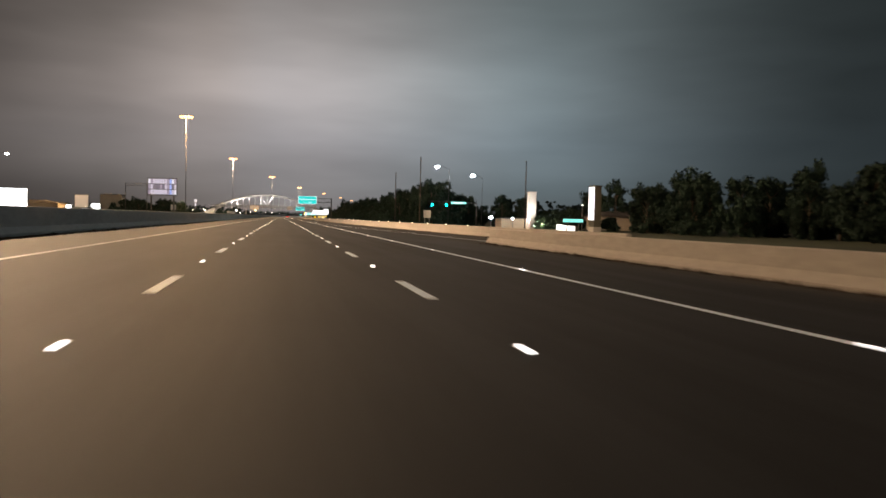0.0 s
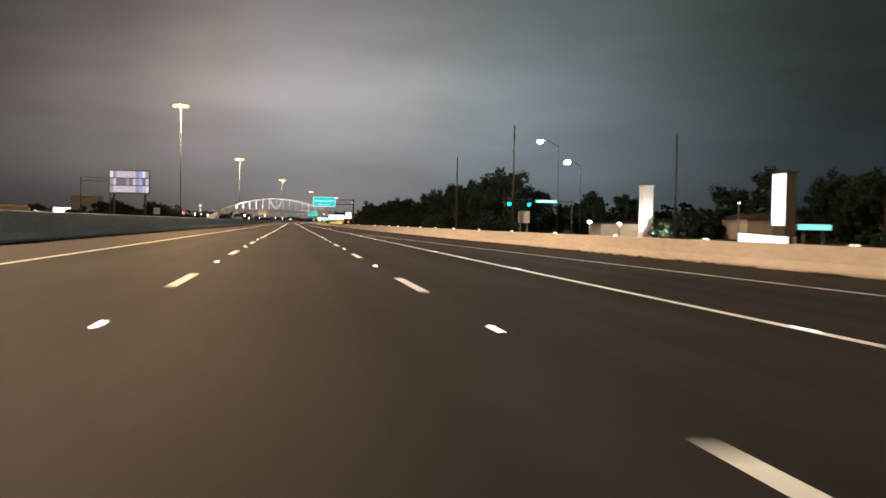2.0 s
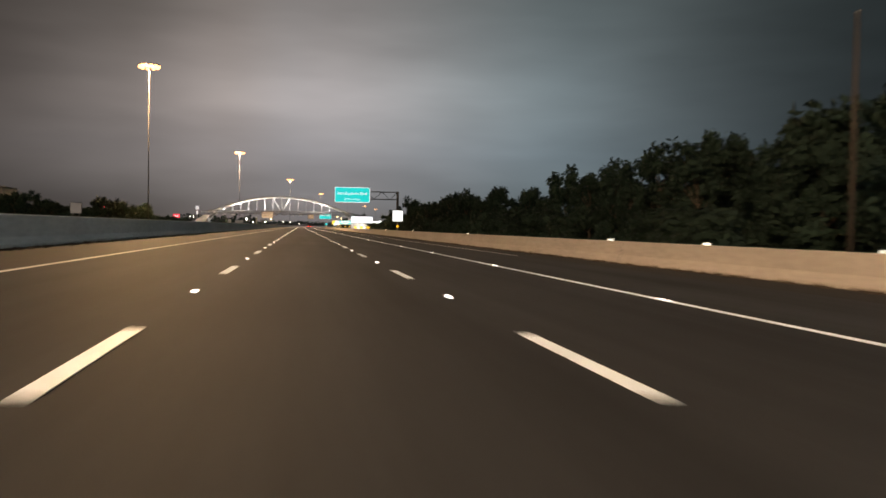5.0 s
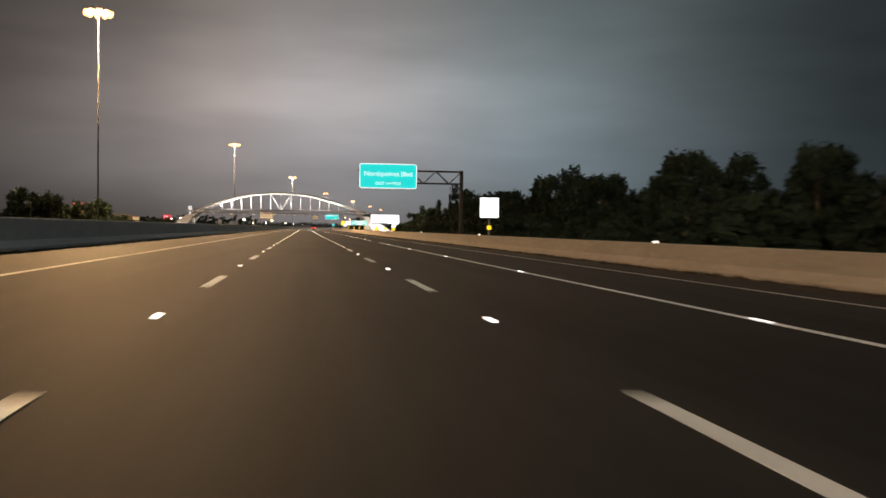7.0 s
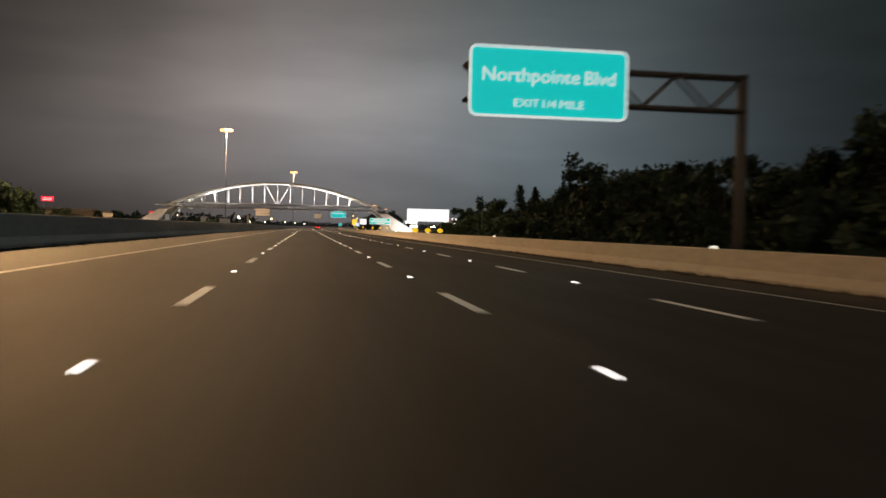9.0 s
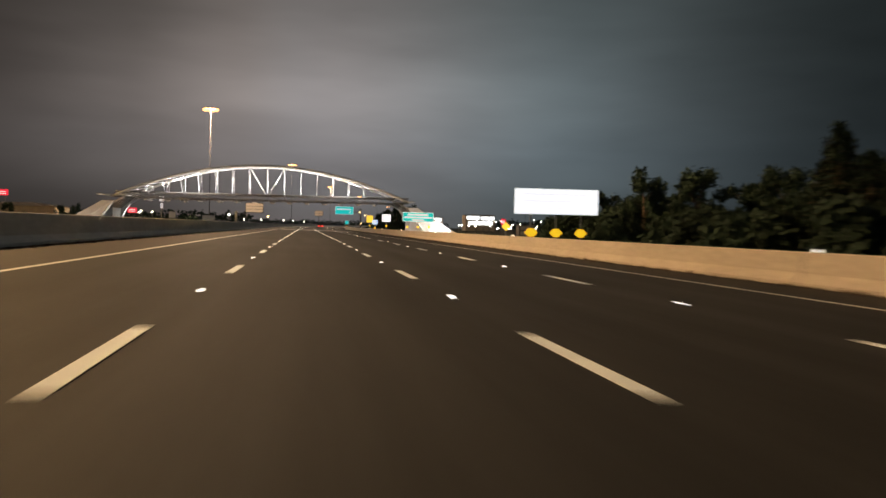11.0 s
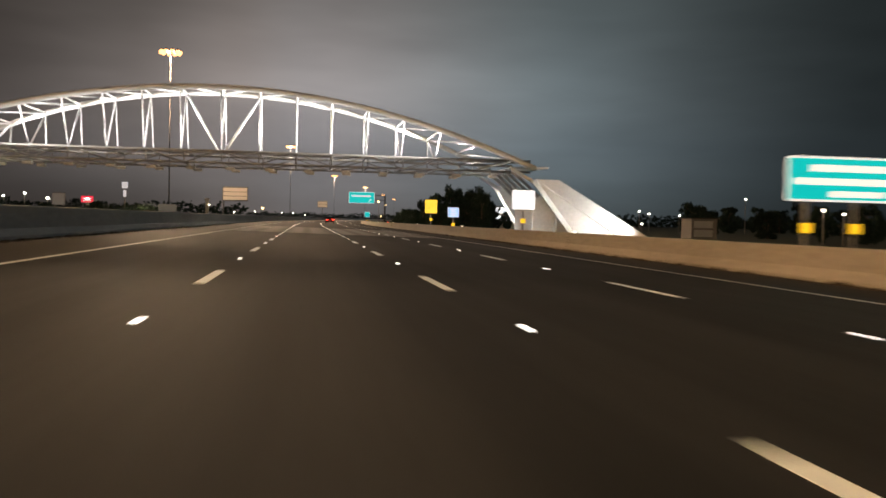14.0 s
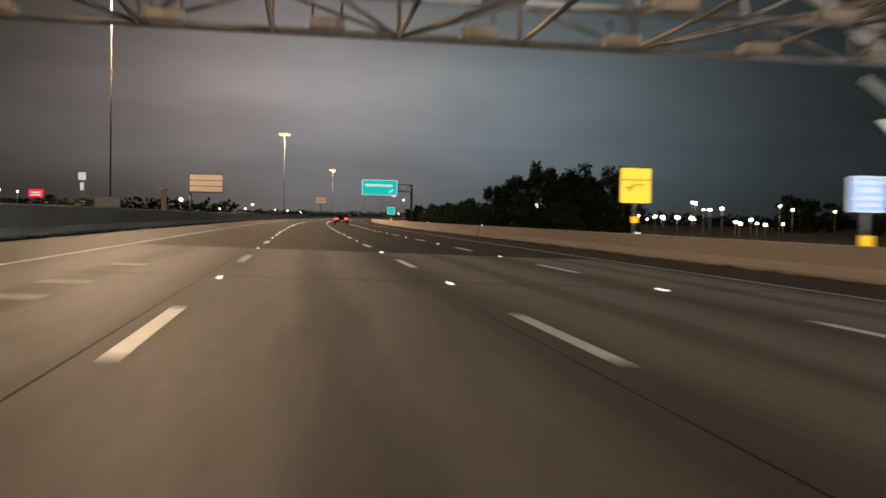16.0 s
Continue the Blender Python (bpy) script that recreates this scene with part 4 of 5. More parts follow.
def lightbox(x0, x1, y, z0, z1, mat, label, name="shop_sign", legs=True):
    xm = (x0 + x1) / 2
    s = thing(name, (xm, y, -0.75), label, "sign", "lit signs")
    part("cabinet", boxed(x0 - xm - 0.06, x1 - xm + 0.06, 0, 0.35, z0 + 0.69, z1 + 0.81, 0.02), M_DARK, s)
    part("glow_face", boxed(x0 - xm, x1 - xm, -0.03, 0.01, z0 + 0.75, z1 + 0.75), mat, s)
    if mat is M_RED:
        for k in (0.3, 0.62):
            zz = z0 + 0.75 + (z1 - z0) * k
            part("legend", boxed((x0 - x1) * 0.36, (x1 - x0) * 0.34, -0.04, -0.032, zz - (z1 - z0) * 0.07, zz + (z1 - z0) * 0.07), M_SIGN_WHITE, s)
    if legs:
        for f in (0.2, 0.8):
            px = x0 - xm + (x1 - x0) * f
            part("post", boxed(px - 0.07, px + 0.07, 0.1, 0.24, 0, z0 + 0.72), M_DARK_STEEL, s)
    return s


lamp("garden_light", "POINT", (58.4, 187.6, 0.4), 700, (1.0, 0.85, 0.55), 0.15)
lightbox(42.8, 46.0, 127.3, 0.98, 1.46, M_STREET_NAME, "long low teal lit sign strip")
low = thing("shop_sign", (48.35, 142.4, -0.75), "long low white lit sign wall near the ground", "sign", "lit signs")
part("cabinet", prism([(0.0, -4.9, 0), (0.0, 4.9, 0), (0.0, 4.9, 1.36), (0.0, -4.9, 1.06)], [(0.4, -4.9, 0), (0.4, 4.9, 0), (0.4, 4.9, 1.36), (0.4, -4.9, 1.06)]), M_OLIVE, low)
part("glow_face", prism([(-0.05, -4.8, 0.15), (-0.05, 4.8, 0.15), (-0.05, 4.8, 1.28), (-0.05, -4.8, 0.98)], [(-0.005, -4.8, 0.15), (-0.005, 4.8, 0.15), (-0.005, 4.8, 1.28), (-0.005, -4.8, 0.98)]), M_WHITE_FACE, low)


def building(x, y, w, d, h, label, lit=(), roof=1.2, material=M_BUILDING, windows=True):
    """A low building; lit: (fraction, fraction, z0, z1, material) strips on the wall toward the highway's traffic."""
    b = thing("building", (x, y, -0.75), label, "building", "roadside buildings")
    part("wall", boxed(-w / 2, w / 2, 0, d, 0, h, 0.03), material, b)
    o = 0.5
    base = [(-w / 2 - o, -o, h), (w / 2 + o, -o, h), (w / 2 + o, d + o, h), (-w / 2 - o, d + o, h)]
    top = [(-w / 2 + w * 0.2, d * 0.3, h + roof), (w / 2 - w * 0.2, d * 0.3, h + roof), (w / 2 - w * 0.2, d * 0.7, h + roof), (-w / 2 + w * 0.2, d * 0.7, h + roof)]
    part("roof", prism(base, top), M_ROOF, b, "dark hipped roof")
    for i in range(max(2, int(w / 4)) if windows else 0):
        wx = -w / 2 + (i + 0.5) * w / max(2, int(w / 4))
        win = part("window", boxed(wx - 0.9, wx + 0.9, -0.04, 0.02, 0.9, 2.3), M_DARK_STEEL, b)
        part("pane", boxed(wx - 0.82, wx + 0.82, -0.06, -0.045, 0.98, 2.22), M_GLASS_DARK, win)
    for f0, f1, z0, z1, mat in lit:
        part("lit_sign", boxed(-w / 2 + w * f0, -w / 2 + w * f1, -0.25, -0.05, z0, z1, 0.02), mat, b, "lit shop sign on the wall")
    return b


building(56.8, 199, 10.4, 6, 2.25, "low tan stucco building lit at its corner", roof=0.3, windows=False)
lamp("wall_light", "POINT", (59.2, 195.6, 0.8), 500, (1.0, 0.86, 0.6), 0.12)
lamp_post(60.9, 196.2, 1.0, M_STREET_LENS, "bright low lamp beside the tan building", 0.5)
building(80, 182, 22, 12, 3.2, "low tan shop building behind the plaza sign", windows=False)
# left side, beyond the opposite lanes
building(-82, 214, 36, 14, 6.6, "filling station shop with a pale fascia", roof=0.5, material=M_PIER)
lightbox(-68.5, -56.0, 206, 1.6, 6.0, M_SHOP, "glaring white lit canopy sign of a filling station")
lightbox(-78.7, -71.4, 365, 2.1, 4.5, M_SHOP, "white lit shop sign panel on posts")
lightbox(-84.6, -82.6, 365, 2.6, 3.8, M_SHOP, "small white lit sign panel on posts")
building(-61.5, 332, 7.5, 9, 8.4, "pale windowless block beside the frontage road", roof=0.3, material=M_DARK_STEEL, windows=False)
building(-112, 392, 36, 16, 5.5, "long dark warehouse beside the frontage road", ((0.4, 0.45, 3.4, 3.9, M_SHOP_WARM),))
building(-100, 640, 40, 18, 6.0, "long pale warehouse beside the frontage road", ((0.2, 0.24, 4.0, 4.8, M_SHOP),))
lightbox(-98.5, -93.5, 849, 5.8, 8.6, M_RED, "red glowing shop sign on posts")
lightbox(-132, -126, 740, 11.0, 13.5, M_RED, "distant red lit sign on tall posts")
# weak emission added so that the plain boards look lamplit
M_BOARD = glow("faint_board_glow", (0.75, 0.77, 0.80), 0.06, (0.17, 0.17, 0.17))
for x0, x1, y, z0, z1 in ((-33.0, -31.0, 148, 1.85, 3.8), (-35.9, -34.3, 295, 2.4, 4.05), (-34.6, -33.0, 574, 2.1, 3.65), (-39.7, -35.1, 690, 2.0, 3.9)):
    lightbox(x0, x1, y, z0, z1, M_BOARD, "plain pale board facing the frontage road")
stub = thing("marker_post", (-27.0, 690, -0.75), "short pale concrete post behind the median barrier", "post")
part("shaft", boxed(-0.42, 0.42, -0.4, 0.4, 0, 6.0, 0.04), M_PIER, stub)
part("cap", boxed(-0.62, 0.62, -0.55, 0.55, 6.0, 6.5, 0.04), M_PIER, stub)
portal = thing("sign_portal", (-39.1, 230.0, -0.75), "dark unlit steel sign portal beside the frontage road", "sign portal")
for px in (0.0, 5.2):
    part("post", sweep(bmesh.new(), [(px, 0, 0), (px, 0, 9.5)], [0.11, 0.08], 10), M_DARK, portal)
for pz in (8.8, 9.4):
    part("crossbeam", beam((-0.1, 0, pz), (5.3, 0, pz), 0.10, 0.10), M_DARK, portal)
for k in range(4):
    part("lacing", tube((1.3 * k, 0, 8.8 if k % 2 else 9.4), (1.3 * (k + 1), 0, 9.4 if k % 2 else 8.8), 0.03, 6), M_DARK, portal)
street_lamp(-50, 171, 11.6, -2.2, "cool white street lamp by the filling station")
# right side, behind the gantry's foot
building(43.2, 640, 6.4, 10, 5.2, "single-storey shop front blazing with white light", ((0.08, 0.9, 3.9, 5.0, M_SHOP), (0.3, 0.92, 2.3, 3.2, M_SHOP)), roof=0.3)
building(127, 969, 22, 14, 11.5, "two-storey showroom with rows of white lit windows", ((0.04, 0.46, 8.4, 10.8, M_SHOP), (0.52, 0.97, 8.2, 10.5, M_SHOP), (0.10, 0.92, 4.6, 7.0, M_SHOP)), roof=0.5, windows=False)
lightbox(106.5, 109.0, 812, 3.6, 6.6, M_RED, "small red lit shop sign on posts")
cab = thing("equipment_cabinet", (24.55, 531.2, -0.75), "white steel equipment cabinet beside the gantry's pier", "cabinet")
part("body", boxed(-0.8, 0.8, -0.4, 0.4, 0.1, 2.35, 0.02), M_WHITE_STEEL, cab)
part("plinth", boxed(-0.9, 0.9, -0.5, 0.5, 0.0, 0.1, 0.01), M_PIER, cab)
door = part("door", boxed(-0.72, 0.72, -0.43, -0.405, 0.2, 2.25, 0.005), M_WHITE_STEEL, cab)
part("handle", boxed(0.55, 0.62, -0.47, -0.435, 1.1, 1.35), M_DARK, door)
cabin = thing("equipment_cabin", (57.2, 568, -0.75), "small grey two-tier equipment cabin beyond the barrier", "cabin")
part("wall", boxed(-2.0, 2.0, 0, 3.4, 0, 2.9, 0.03), M_DARK_STEEL, cabin)
for z0 in (0.3, 1.6):
    part("panel", boxed(-1.6, 1.3, -0.05, 0.0, z0, z0 + 1.0, 0.02), M_SIGN_BACK, cabin, "pale grey panel")
part("roof", boxed(-2.4, 2.2, -0.4, 3.8, 2.9, 3.05, 0.02), M_ROOF, cabin)


M_YARD = glow("yard_lens", (1.0, 0.93, 0.75), 14.0)
for x, z, r in ((52.0, 2.1, 0.5), (53.1, 2.0, 0.65), (55.5, 2.0, 0.75), (57.8, 1.95, 0.7), (58.3, 4.2, 0.6), (60.6, 3.3, 0.5), (62.7, 3.5, 0.65), (65.7, 1.25, 0.6), (67.5, 1.9, 0.65), (69.9, 1.15, 0.55)):
    lamp_post(x, 640, z, M_YARD, "white lamp of a car park beyond the barrier", r)
for x, z in ((110.0, 3.4), (112.6, 2.5), (114.4, 3.6), (117.5, 2.4), (120.0, 3.2), (123.6, 2.6)):
    lamp_post(x, 800, z, M_YARD, "white lamp of a distant car park", 0.8)
M_YARD_WARM = glow("yard_lens_warm", (1.0, 0.70, 0.30), 9.0)
M_DIM_FACE = glow("dim_white_face", (0.9, 0.9, 1.0), 0.55, (0.7, 0.7, 0.7))
far_pylon = thing("pylon_sign", (-80.4, 850, -0.75), "tall roadside pylon sign with two pale lit faces", "pylon sign", "pylon signs")
part("pole", tube((0, 0, 0), (0, 0, 13.5), 0.3, 10), M_DARK_STEEL, far_pylon)
part("upper_face", boxed(-1.2, 1.2, -0.4, 0.4, 13.3, 16.0, 0.05), M_DIM_FACE, far_pylon)
part("lower_face", boxed(-0.6, 0.6, -0.35, 0.35, 9.5, 12.3, 0.05), M_DIM_FACE, far_pylon)
for x, y, z, rr in ((25.3, 760, 7.5, 0.7), (28.1, 764, 6.3, 0.6), (25.9, 756, 2.3, 0.45)):
    lamp_post(x, y, z, M_YARD_WARM, "warm lamp beside the exit ramp", rr)
lamp_post(-58.3, 640, 4.9, M_YARD, "white yard lamp beyond the opposite lanes", 0.5)
lamp_post(-54.3, 642, 4.0, M_YARD, "white yard lamp beyond the opposite lanes", 0.6)
lamp_post(-62.4, 640, 4.3, M_YARD, "white yard lamp beyond the opposite lanes", 0.5)
lamp_post(-40.2, 812, 5.6, M_YARD, "white yard lamp beyond the opposite lanes", 1.3)
for x, z, r in ((58.0, 3.2, 0.4), (60.6, 2.8, 0.35)):
    lamp_post(x, 540, z, M_YARD, "white lamp beside the equipment cabin", r)
tower = thing("radio_tower", (377, 1800, -0.75), "far slender radio tower with a red warning light", "radio tower")
part("mast_pole", sweep(bmesh.new(), [(0, 0, 0), (0, 0, 48)], [0.4, 0.15], 8), M_DARK, tower)
beacon = bmesh.new()
bmesh.ops.create_uvsphere(beacon, u_segments=10, v_segments=6, radius=1.0)
bmesh.ops.translate(beacon, verts=beacon.verts[:], vec=(0, 0, 48.5))
part("beacon", beacon, M_TAIL, tower, "red glowing beacon")
lamp_post(116.3, 665.6, 8.7, M_YARD, "white lamp of a distant car park", 0.6)
lamp_post(-29.6, 1037, 7.0, M_YARD_WARM, "orange yard lamp beside the highway", 1.5)
lamp_post(47.5, 193, 1.7, M_STREET_LENS, "cool white yard lamp by the corner", 0.6)
lamp_post(53.0, 194, 1.5, M_STREET_LENS, "cool white yard lamp by the corner", 0.5)
lamp_post(62, 172, 4.6, M_YARD, "white yard lamp behind the plaza sign", 0.2)
for x, y, z, r in ((67.3, 660, 4.9, 0.5), (69.5, 660, 3.6, 0.4), (71.9, 662, 3.8, 0.4), (84.1, 660, 4.6, 0.5), (87.2, 661, 4.0, 0.5), (95, 660, 3.8, 0.45), (66.9, 658, 1.9, 0.5), (75.1, 659, 1.6, 0.6), (79.8, 660, 1.4, 0.5), (84.8, 660, 1.4, 0.5)):
    lamp_post(x, y, z, M_YARD, "white lamp of a distant car park", r)
for x, y, z, r in ((-60, 700, 5, 0.5), (-75, 760, 6, 0.5), (-120, 720, 5, 0.6), (-140, 700, 4, 0.6), (-46, 1010, 4, 0.9), (-38, 1100, 5, 1.0), (-20, 1150, 5, 1.0), (-12, 1200, 5, 1.0), (-2, 1250, 4, 1.0), (60, 900, 5, 0.6), (66, 930, 5, 0.7), (72, 960, 4, 0.7)):
    lamp_post(x, y, z, M_YARD, "white lamp far along the frontage road", r)


# ---- reflectors along the right barrier ----
refl_bm = boxed(-0.05, 0.05, -0.03, 0.03, 0.0, 0.075, 0.01)
refl_me = mesh_of("reflector", refl_bm, M_REFLECTOR_GLOW)
ys = [73.5 + 8.0 * i for i in range(15)] + [214.1 + 30.5 * i for i in range(16)]
for i, y in enumerate(ys):
    o = new("barrier_reflector", refl_me)
    o.location = (wall_x(y) + shift(y) + 0.31, y, road_z(wall_x(y)) + 0.838)
    tagged(o, "small reflector on top of the barrier, glowing for returned headlight", "reflector", "barrier reflectors")


# ---- vehicles ----
def car(x, y, z, turn, label, paint):
    c = thing("car", (x, y, z), label, "car", "cars on the highway")
    c.rotation_euler = (0, 0, radians(turn))
    side = [(-2.2, 0.35), (-2.25, 0.75), (-2.1, 0.98), (-1.5, 1.02), (-0.95, 1.42), (0.35, 1.45), (1.05, 1.02), (2.0, 0.88), (2.25, 0.65), (2.2, 0.32)]
    bm = prism([(-0.88, yy, zz) for yy, zz in side], [(0.88, yy, zz) for yy, zz in side])
    bmesh.ops.bevel(bm, geom=bm.edges[:], offset=0.05, segments=2, affect="EDGES")
    body = part("body", bm, paint, c)
    part("rear_window", prism([(-0.68, -1.50, 1.06), (0.68, -1.50, 1.06), (0.60, -1.02, 1.38), (-0.60, -1.02, 1.38)], [(-0.68, -1.46, 1.05), (0.68, -1.46, 1.05), (0.60, -0.98, 1.36), (-0.60, -0.98, 1.36)]), M_GLASS_DARK, c)
    part("windscreen", prism([(-0.68, 1.02, 1.07), (0.68, 1.02, 1.07), (0.60, 0.42, 1.42), (-0.60, 0.42, 1.42)], [(-0.68, 0.98, 1.05), (0.68, 0.98, 1.05), (0.60, 0.38, 1.40), (-0.60, 0.38, 1.40)]), M_GLASS_DARK, c)
    for sx in (-0.62, 0.62):
        part("tail_light", boxed(sx - 0.2, sx + 0.2, -2.29, -2.2, 0.74, 0.92, 0.02), M_TAIL, c, "red glowing tail light")
        part("headlight", boxed(sx - 0.2, sx + 0.2, 2.17, 2.28, 0.60, 0.76, 0.02), M_HEAD, c, "white glowing headlight")
    part("number_plate", boxed(-0.26, 0.26, -2.29, -2.24, 0.5, 0.62), M_SIGN_BACK, c)
    for wx in (-0.84, 0.84):
        for wy in (-1.35, 1.4):
            w = part("wheel", tube((wx - 0.1, wy, 0.33), (wx + 0.1, wy, 0.33), 0.33, 18), M_TYRE, c)
            part("rim", tube((wx - 0.11, wy, 0.33), (wx + 0.11, wy, 0.33), 0.2, 12), M_STEEL, w)
    return c


car(3.66 + shift(632), 632, road_z(3.66), -1.3, "black saloon car with glowing red tail lights", M_CAR)
car(-15.2 + shift(900), 900, far_z(-15.2), 177, "dark saloon car with its headlights on", M_CAR)
car(-18.9 + shift(960), 960, far_z(-18.9), 176, "dark saloon car with its headlights on", M_CAR)


car(29.2, 770, -0.75, -8, "dark saloon car on the exit ramp with tail lights lit", M_CAR)


# ---- trees ----
def tree_meshes(seed, h, w):
    rnd = random.Random(seed)
    trunk = bmesh.new()
    lean = (rnd.uniform(-0.3, 0.3), rnd.uniform(-0.3, 0.3))
    sweep(trunk, [(0, 0, -0.2), (lean[0] * 0.4, lean[1] * 0.4, h * 0.3), (lean[0], lean[1], h * 0.7)], [0.22 * h / 8, 0.16 * h / 8, 0.06], 8)
    blobs = []
    n = 22 + int(w * 4)
    for i in range(n):
        f = rnd.uniform(0.0, 1.0)
        spread = w * 0.5 * (1.15 - 0.75 * abs(f - 0.45) * 1.6) * rnd.uniform(0.35, 1.05)
        a = rnd.uniform(0, 2 * math.pi)
        blobs.append((Vector((spread * math.cos(a), spread * math.sin(a), h * (0.07 + 0.88 * f))), rnd.uniform(0.5, 1.1) * (0.55 + 0.06 * h)))
    for c, r in blobs[::3]:
        z0 = max(0.2 * h, c.z - 0.25 * h)
        sweep(trunk, [(lean[0] * 0.5, lean[1] * 0.5, z0), tuple(c * 0.6 + Vector((0, 0, z0 * 0.4))), tuple(c)], [0.07, 0.045, 0.015], 5, cap=False)
    verts, faces = [], []
    for c, r in blobs:
        for _ in range(100):
            d = Vector((rnd.gauss(0, 1), rnd.gauss(0, 1), rnd.gauss(0, 0.8))).normalized()
            p = c + d * r * rnd.uniform(0.45, 1.12)
            u = Vector((rnd.gauss(0, 1), rnd.gauss(0, 1), rnd.gauss(0, 1))).normalized()
            v = u.cross(d if abs(u.dot(d)) < 0.9 else Vector((0, 0, 1))).normalized()
            s = rnd.uniform(0.15, 0.36)
            k = len(verts)
            verts += [p - u * s, p + v * s * 0.55, p + u * s, p - v * s * 0.55]
            faces.append((k, k + 1, k + 2, k + 3))
    crown = bpy.data.meshes.new("crown")
    crown.from_pydata([tuple(p) for p in verts], [], faces)
    crown.materials.append(M_LEAF)
    return mesh_of("trunk", trunk, M_BARK), crown


def pine_meshes(seed, h, w):
    """A pointed evergreen: whorls of drooping branches that shorten towards the tip, with gaps between them."""
    rnd = random.Random(seed)
    trunk = bmesh.new()
    sweep(trunk, [(0, 0, -0.2), (0.05, 0, h * 0.5), (0, 0.05, h * 0.97)], [0.17, 0.11, 0.02], 8)
    verts, faces = [], []
    z = 0.12 * h
    while z < h * 0.98:
        reach = w * 0.5 * (1 - z / h) ** 0.8 + 0.15
        for _ in range(7):
            a = rnd.uniform(0, 2 * math.pi)
            r = reach * rnd.uniform(0.55, 1.1)
            tip = Vector((r * math.cos(a), r * math.sin(a), z - 0.12 * r + rnd.uniform(-0.15, 0.15)))
            sweep(trunk, [(0, 0, z), tuple(tip)], [0.03, 0.008], 4, cap=False)
            for _ in range(16):
                f = rnd.uniform(0.15, 1.05)
                p = Vector((0, 0, z)).lerp(tip, f) + Vector((rnd.gauss(0, 0.14), rnd.gauss(0, 0.14), rnd.gauss(0, 0.12)))
                u = Vector((rnd.gauss(0, 1), rnd.gauss(0, 1), rnd.gauss(0, 0.6))).normalized()
                v = u.cross(Vector((0, 0, 1))).normalized()
                s = rnd.uniform(0.14, 0.32)
                k = len(verts)
                verts += [p - u * s, p + v * s * 0.4, p + u * s, p - v * s * 0.4]
                faces.append((k, k + 1, k + 2, k + 3))
        z += rnd.uniform(0.22, 0.40)
    crown = bpy.data.meshes.new("crown")
    crown.from_pydata([tuple(p) for p in verts], [], faces)
    crown.materials.append(M_LEAF)
    return mesh_of("trunk", trunk, M_BARK), crown


PINES = [pine_meshes(41, 9.0, 6.6), pine_meshes(42, 8.0, 5.8), pine_meshes(43, 9.5, 6.0)]
TREES = [tree_meshes(11, 8.5, 5.5), tree_meshes(12, 7.5, 6.5), tree_meshes(13, 9.5, 5.0), tree_meshes(14, 6.5, 5.0), tree_meshes(15, 8.0, 7.5)]
BUSH = [tree_meshes(21, 3.2, 4.0), tree_meshes(22, 2.6, 3.4)]
trnd = random.Random(5)


def plant(x, y, scale, meshes, label, category="tree", name="tree", group="roadside trees"):
    tr, cr_ = meshes
    t = thing(name, (x, y, -0.78), label, category, group)
    t.rotation_euler = (0, 0, trnd.uniform(0, 6.28))
    wide = trnd.uniform(0.72, 1.08) if category != "shrub" else trnd.uniform(0.9, 1.2)
    t.scale = (scale * wide, scale * wide * trnd.uniform(0.9, 1.1), scale)
    part("trunk", tr, M_BARK, t)
    part("crown", cr_, M_LEAF, t)


def tree_row(y0, y1, n, x0, x1, s0, s1):
    for i in range(n):
        y = y0 + (y1 - y0) * (i + trnd.uniform(0.1, 0.9)) / n
        plant(trnd.uniform(x0, x1) + shift(y), y, trnd.uniform(s0, s1), trnd.choice(TREES), "dark leafy roadside tree in full crown")


tree_row(305, 450, 46, -56, -45, 0.62, 0.92)
tree_row(204, 238, 13, 26, 33, 0.55, 1.1)
tree_row(238, 300, 22, 26, 33, 0.6, 0.98)
tree_row(300, 372, 26, 26, 33, 0.7, 1.06)
tree_row(372, 440, 20, 27, 34, 0.56, 0.78)
for i in range(24):
    y = 318 + 78 * (i + trnd.uniform(0.1, 0.9)) / 24
    plant(trnd.uniform(26.0, 31.0), y, trnd.uniform(0.62, 0.90), trnd.choice(PINES), "dark pointed roadside pine tree", "pine tree", "pine_tree", "roadside pines")
tree_row(196, 232, 12, 31, 42, 1.05, 1.22)
tree_row(235, 420, 32, 35, 50, 0.75, 1.05)
tree_row(208, 240, 10, 44, 62, 0.85, 1.05)
tree_row(150, 200, 18, 72, 90, 0.95, 1.2)
tree_row(80, 150, 32, 62, 84, 0.95, 1.25)
# a wood with two taller clumps beyond the gantry
for x, y, s, k in ((22.9, 622, 0.70, 0), (24.6, 612, 0.58, 1), (25.6, 621, 0.84, 0), (27.2, 626, 0.95, 1), (28.3, 620, 0.92, 2), (29.4, 622, 0.98, 0), (30.7, 619, 0.76, 0), (32.4, 622, 0.90, 0),
                   (33.3, 620, 0.92, 2), (34.3, 623, 0.86, 0), (35.9, 621, 0.76, 0), (37.6, 622, 0.66, 1), (39.6, 620, 0.62, 3), (33.0, 606, 0.50, 3), (29.6, 608, 0.62, 4), (26.6, 607, 0.56, 3), (31.2, 612, 0.6, 4)):
    plant(x, y, s, TREES[k], "dark leafy tree of a small wood")
tree_row(634, 720, 22, 25, 33, 0.46, 0.66)
tree_row(720, 1000, 20, 27, 42, 0.6, 0.9)
tree_row(505, 600, 7, 64, 84, 0.5, 0.75)
tree_row(455, 500, 6, 40, 60, 0.5, 0.7)
tree_row(640, 760, 12, 115, 180, 0.9, 1.3)
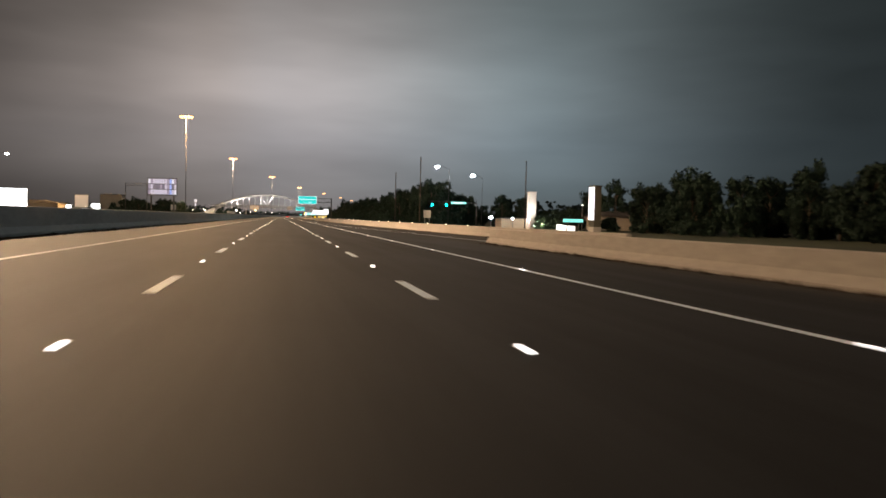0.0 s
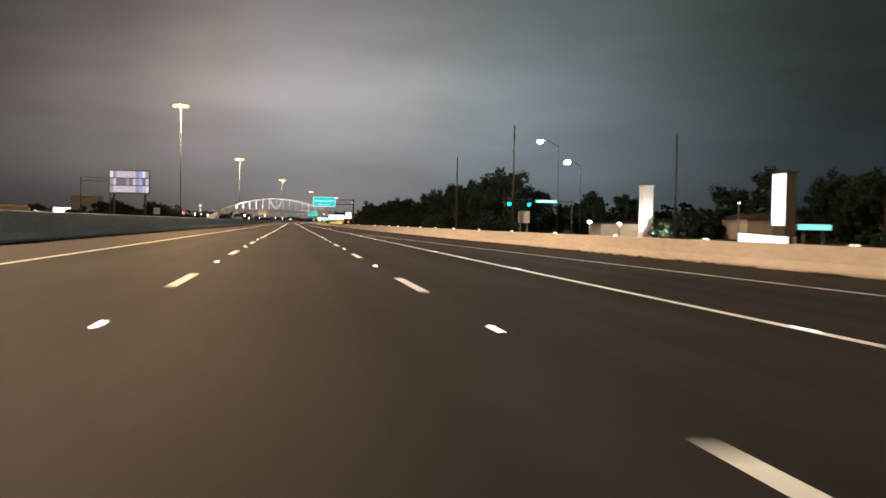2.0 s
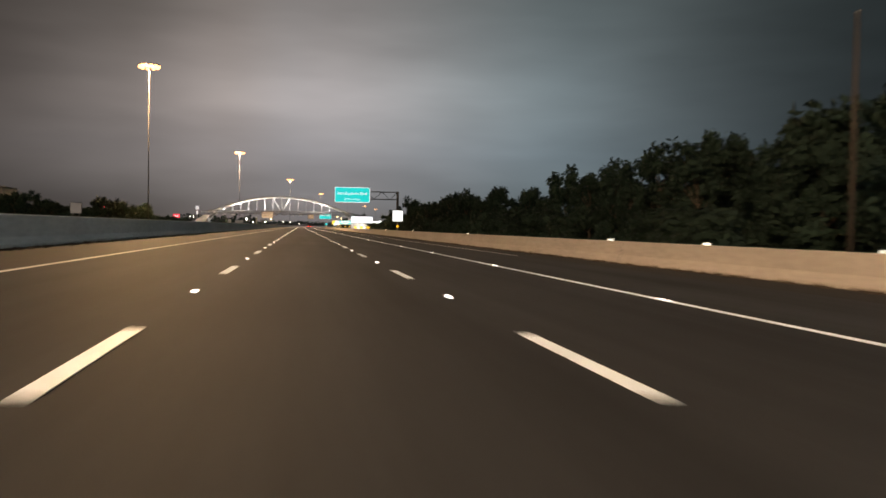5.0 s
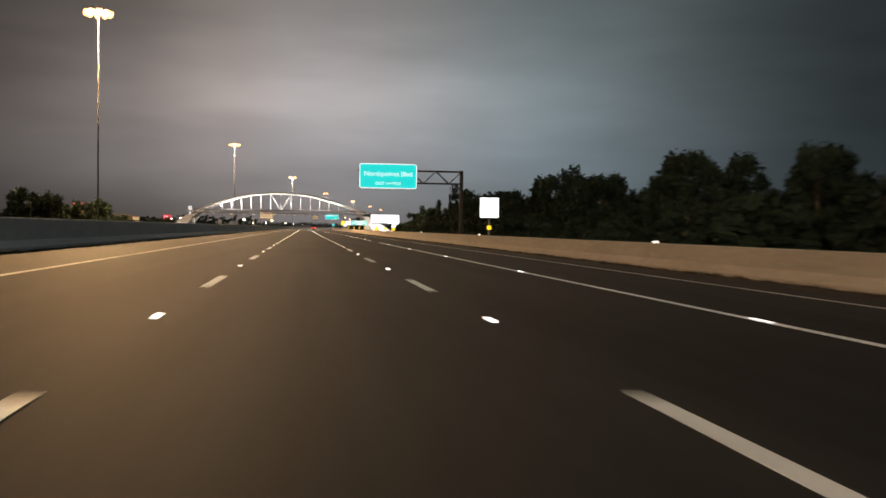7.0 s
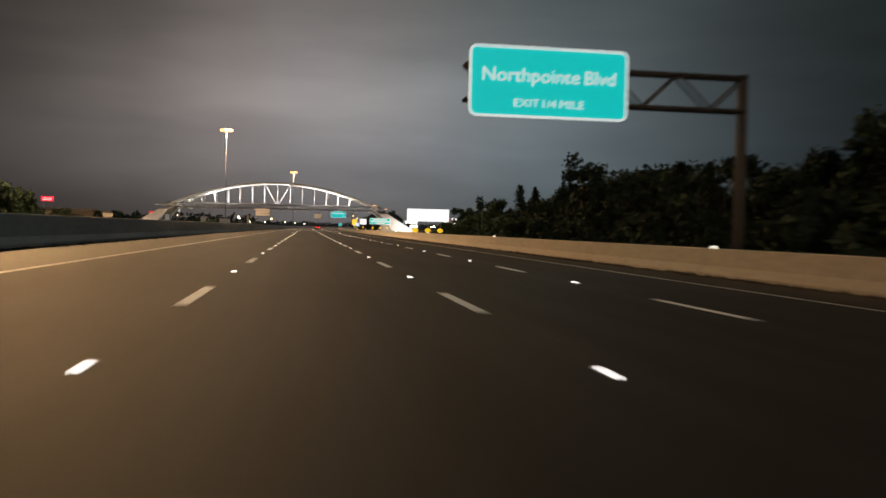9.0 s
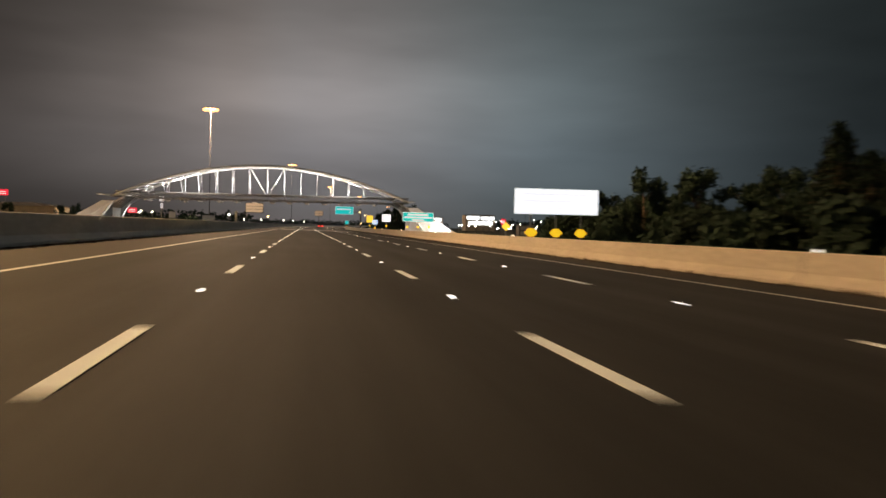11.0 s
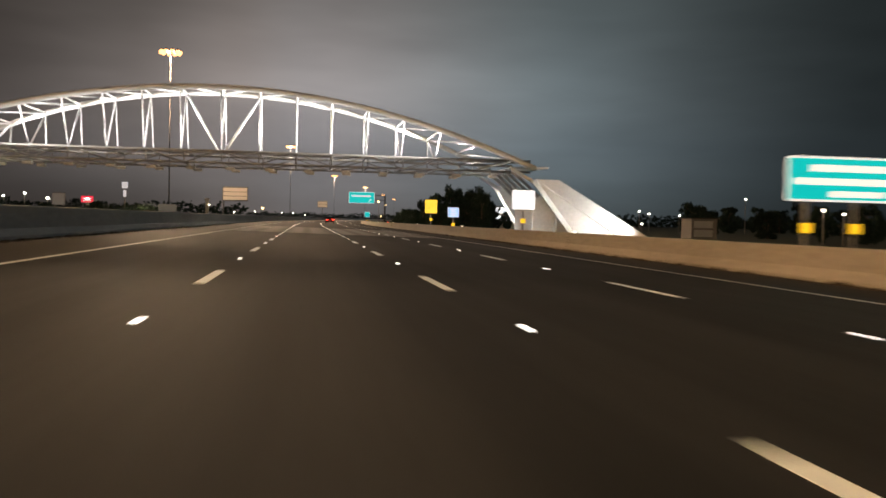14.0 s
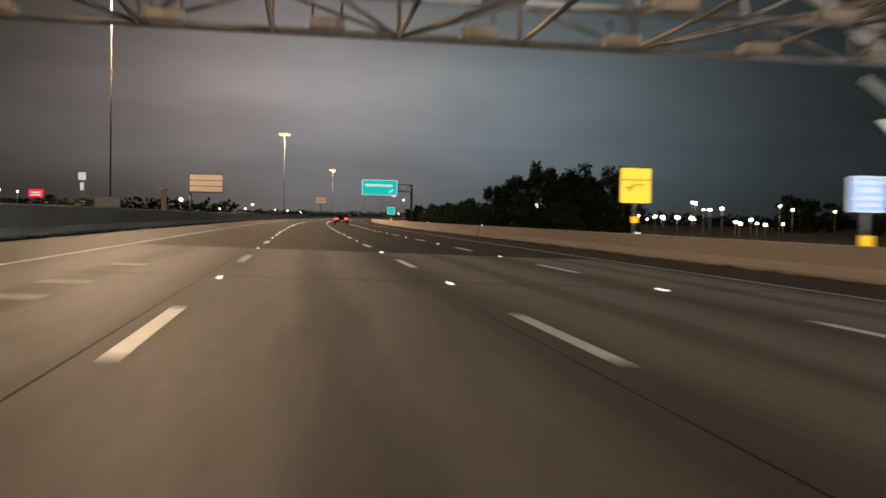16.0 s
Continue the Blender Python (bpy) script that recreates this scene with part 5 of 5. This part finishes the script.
for x, y, s in ((36.4, 205.5, 1.38),):
    plant(x, y, s, TREES[4], "broad dark leafy oak behind the traffic signal")
for x, y, s in ((29.5, 595, 0.72), (30.8, 602, 0.78), (31.8, 611, 0.7)):
    plant(x, y, s, TREES[2], "dark leafy roadside tree in full crown")
for i in range(64):
    y = 200 + 3.6 * i + trnd.uniform(-1.5, 1.5)
    plant(trnd.uniform(23.0, 26.5), y, trnd.uniform(0.75, 1.15), trnd.choice(BUSH), "dense dark undergrowth at the foot of the trees", "shrub", "shrub", "undergrowth")
for i in range(26):
    y = 596 + 5 * i + trnd.uniform(-2, 2)
    plant(trnd.uniform(22.5, 26) + shift(y), y, trnd.uniform(0.7, 1.0), trnd.choice(BUSH), "dense dark undergrowth at the foot of the trees", "shrub", "shrub", "undergrowth")
for i in range(34):
    y = 250 + 14 * i + trnd.uniform(-4, 4)
    plant(trnd.uniform(-56, -44), y, trnd.uniform(0.8, 1.3), trnd.choice(BUSH), "low dark shrub beside the frontage road", "shrub", "shrub", "frontage shrubs")
for i in range(12):
    y = 270 + 30 * i + trnd.uniform(-9, 9)
    plant(trnd.uniform(-58, -50), y, trnd.uniform(0.5, 0.75), trnd.choice(TREES), "dark leafy tree beyond the opposite lanes")
for x, y, s in ((58.8, 189.4, 0.9), (59.9, 190.5, 0.9), (60.5, 192, 0.9), (62.8, 190, 1.25), (65.0, 189, 1.1), (67.0, 191, 1.35), (61.5, 155, 0.9), (63, 160, 0.9)):
    plant(x, y, s, trnd.choice(BUSH), "ornamental shrub beside the plaza sign", "shrub", "shrub", "plaza shrubs")


def far_woods(name, x0, x1, y, h0, h1, seed, label):
    """A ragged band of distant treetops, made of many leaf clumps."""
    rnd = random.Random(seed)
    verts, faces = [], []
    x = x0
    while x < x1:
        h = rnd.uniform(h0, h1)
        for _ in range(16):
            c = Vector((x + rnd.gauss(0, 3), y + rnd.gauss(0, 6), rnd.uniform(-0.5, h)))
            for _ in range(5):
                p = c + Vector((rnd.gauss(0, 1.3), rnd.gauss(0, 1.3), rnd.gauss(0, 0.8)))
                s = rnd.uniform(0.8, 2.0)
                k = len(verts)
                a = rnd.uniform(0, 3.14)
                verts += [(p.x - s * math.cos(a), p.y - s * math.sin(a), p.z), (p.x, p.y, p.z - s * 0.6), (p.x + s * math.cos(a), p.y + s * math.sin(a), p.z), (p.x, p.y, p.z + s * 0.6)]
                faces.append((k, k + 1, k + 2, k + 3))
        x += 4.5
    me = bpy.data.meshes.new(name)
    me.from_pydata(verts, [], faces)
    me.materials.append(M_LEAF)
    return tagged(new(name, me), label, "woods", "", "stuff")


far_woods("far_woods", -700, -60, 1300, 8, 14, 31, "dark distant woods along the horizon")
far_woods("far_woods", 250, 900, 1500, 8, 15, 32, "dark distant woods along the horizon")
far_woods("far_woods", -500, -130, 500, 5, 9, 33, "dark distant woods beyond the frontage road")
far_woods("far_woods", 120, 420, 420, 7, 11, 34, "dark distant woods beyond the plaza")
far_woods("far_woods", -120, 330, 2350, 8, 14, 35, "dark distant woods along the horizon")
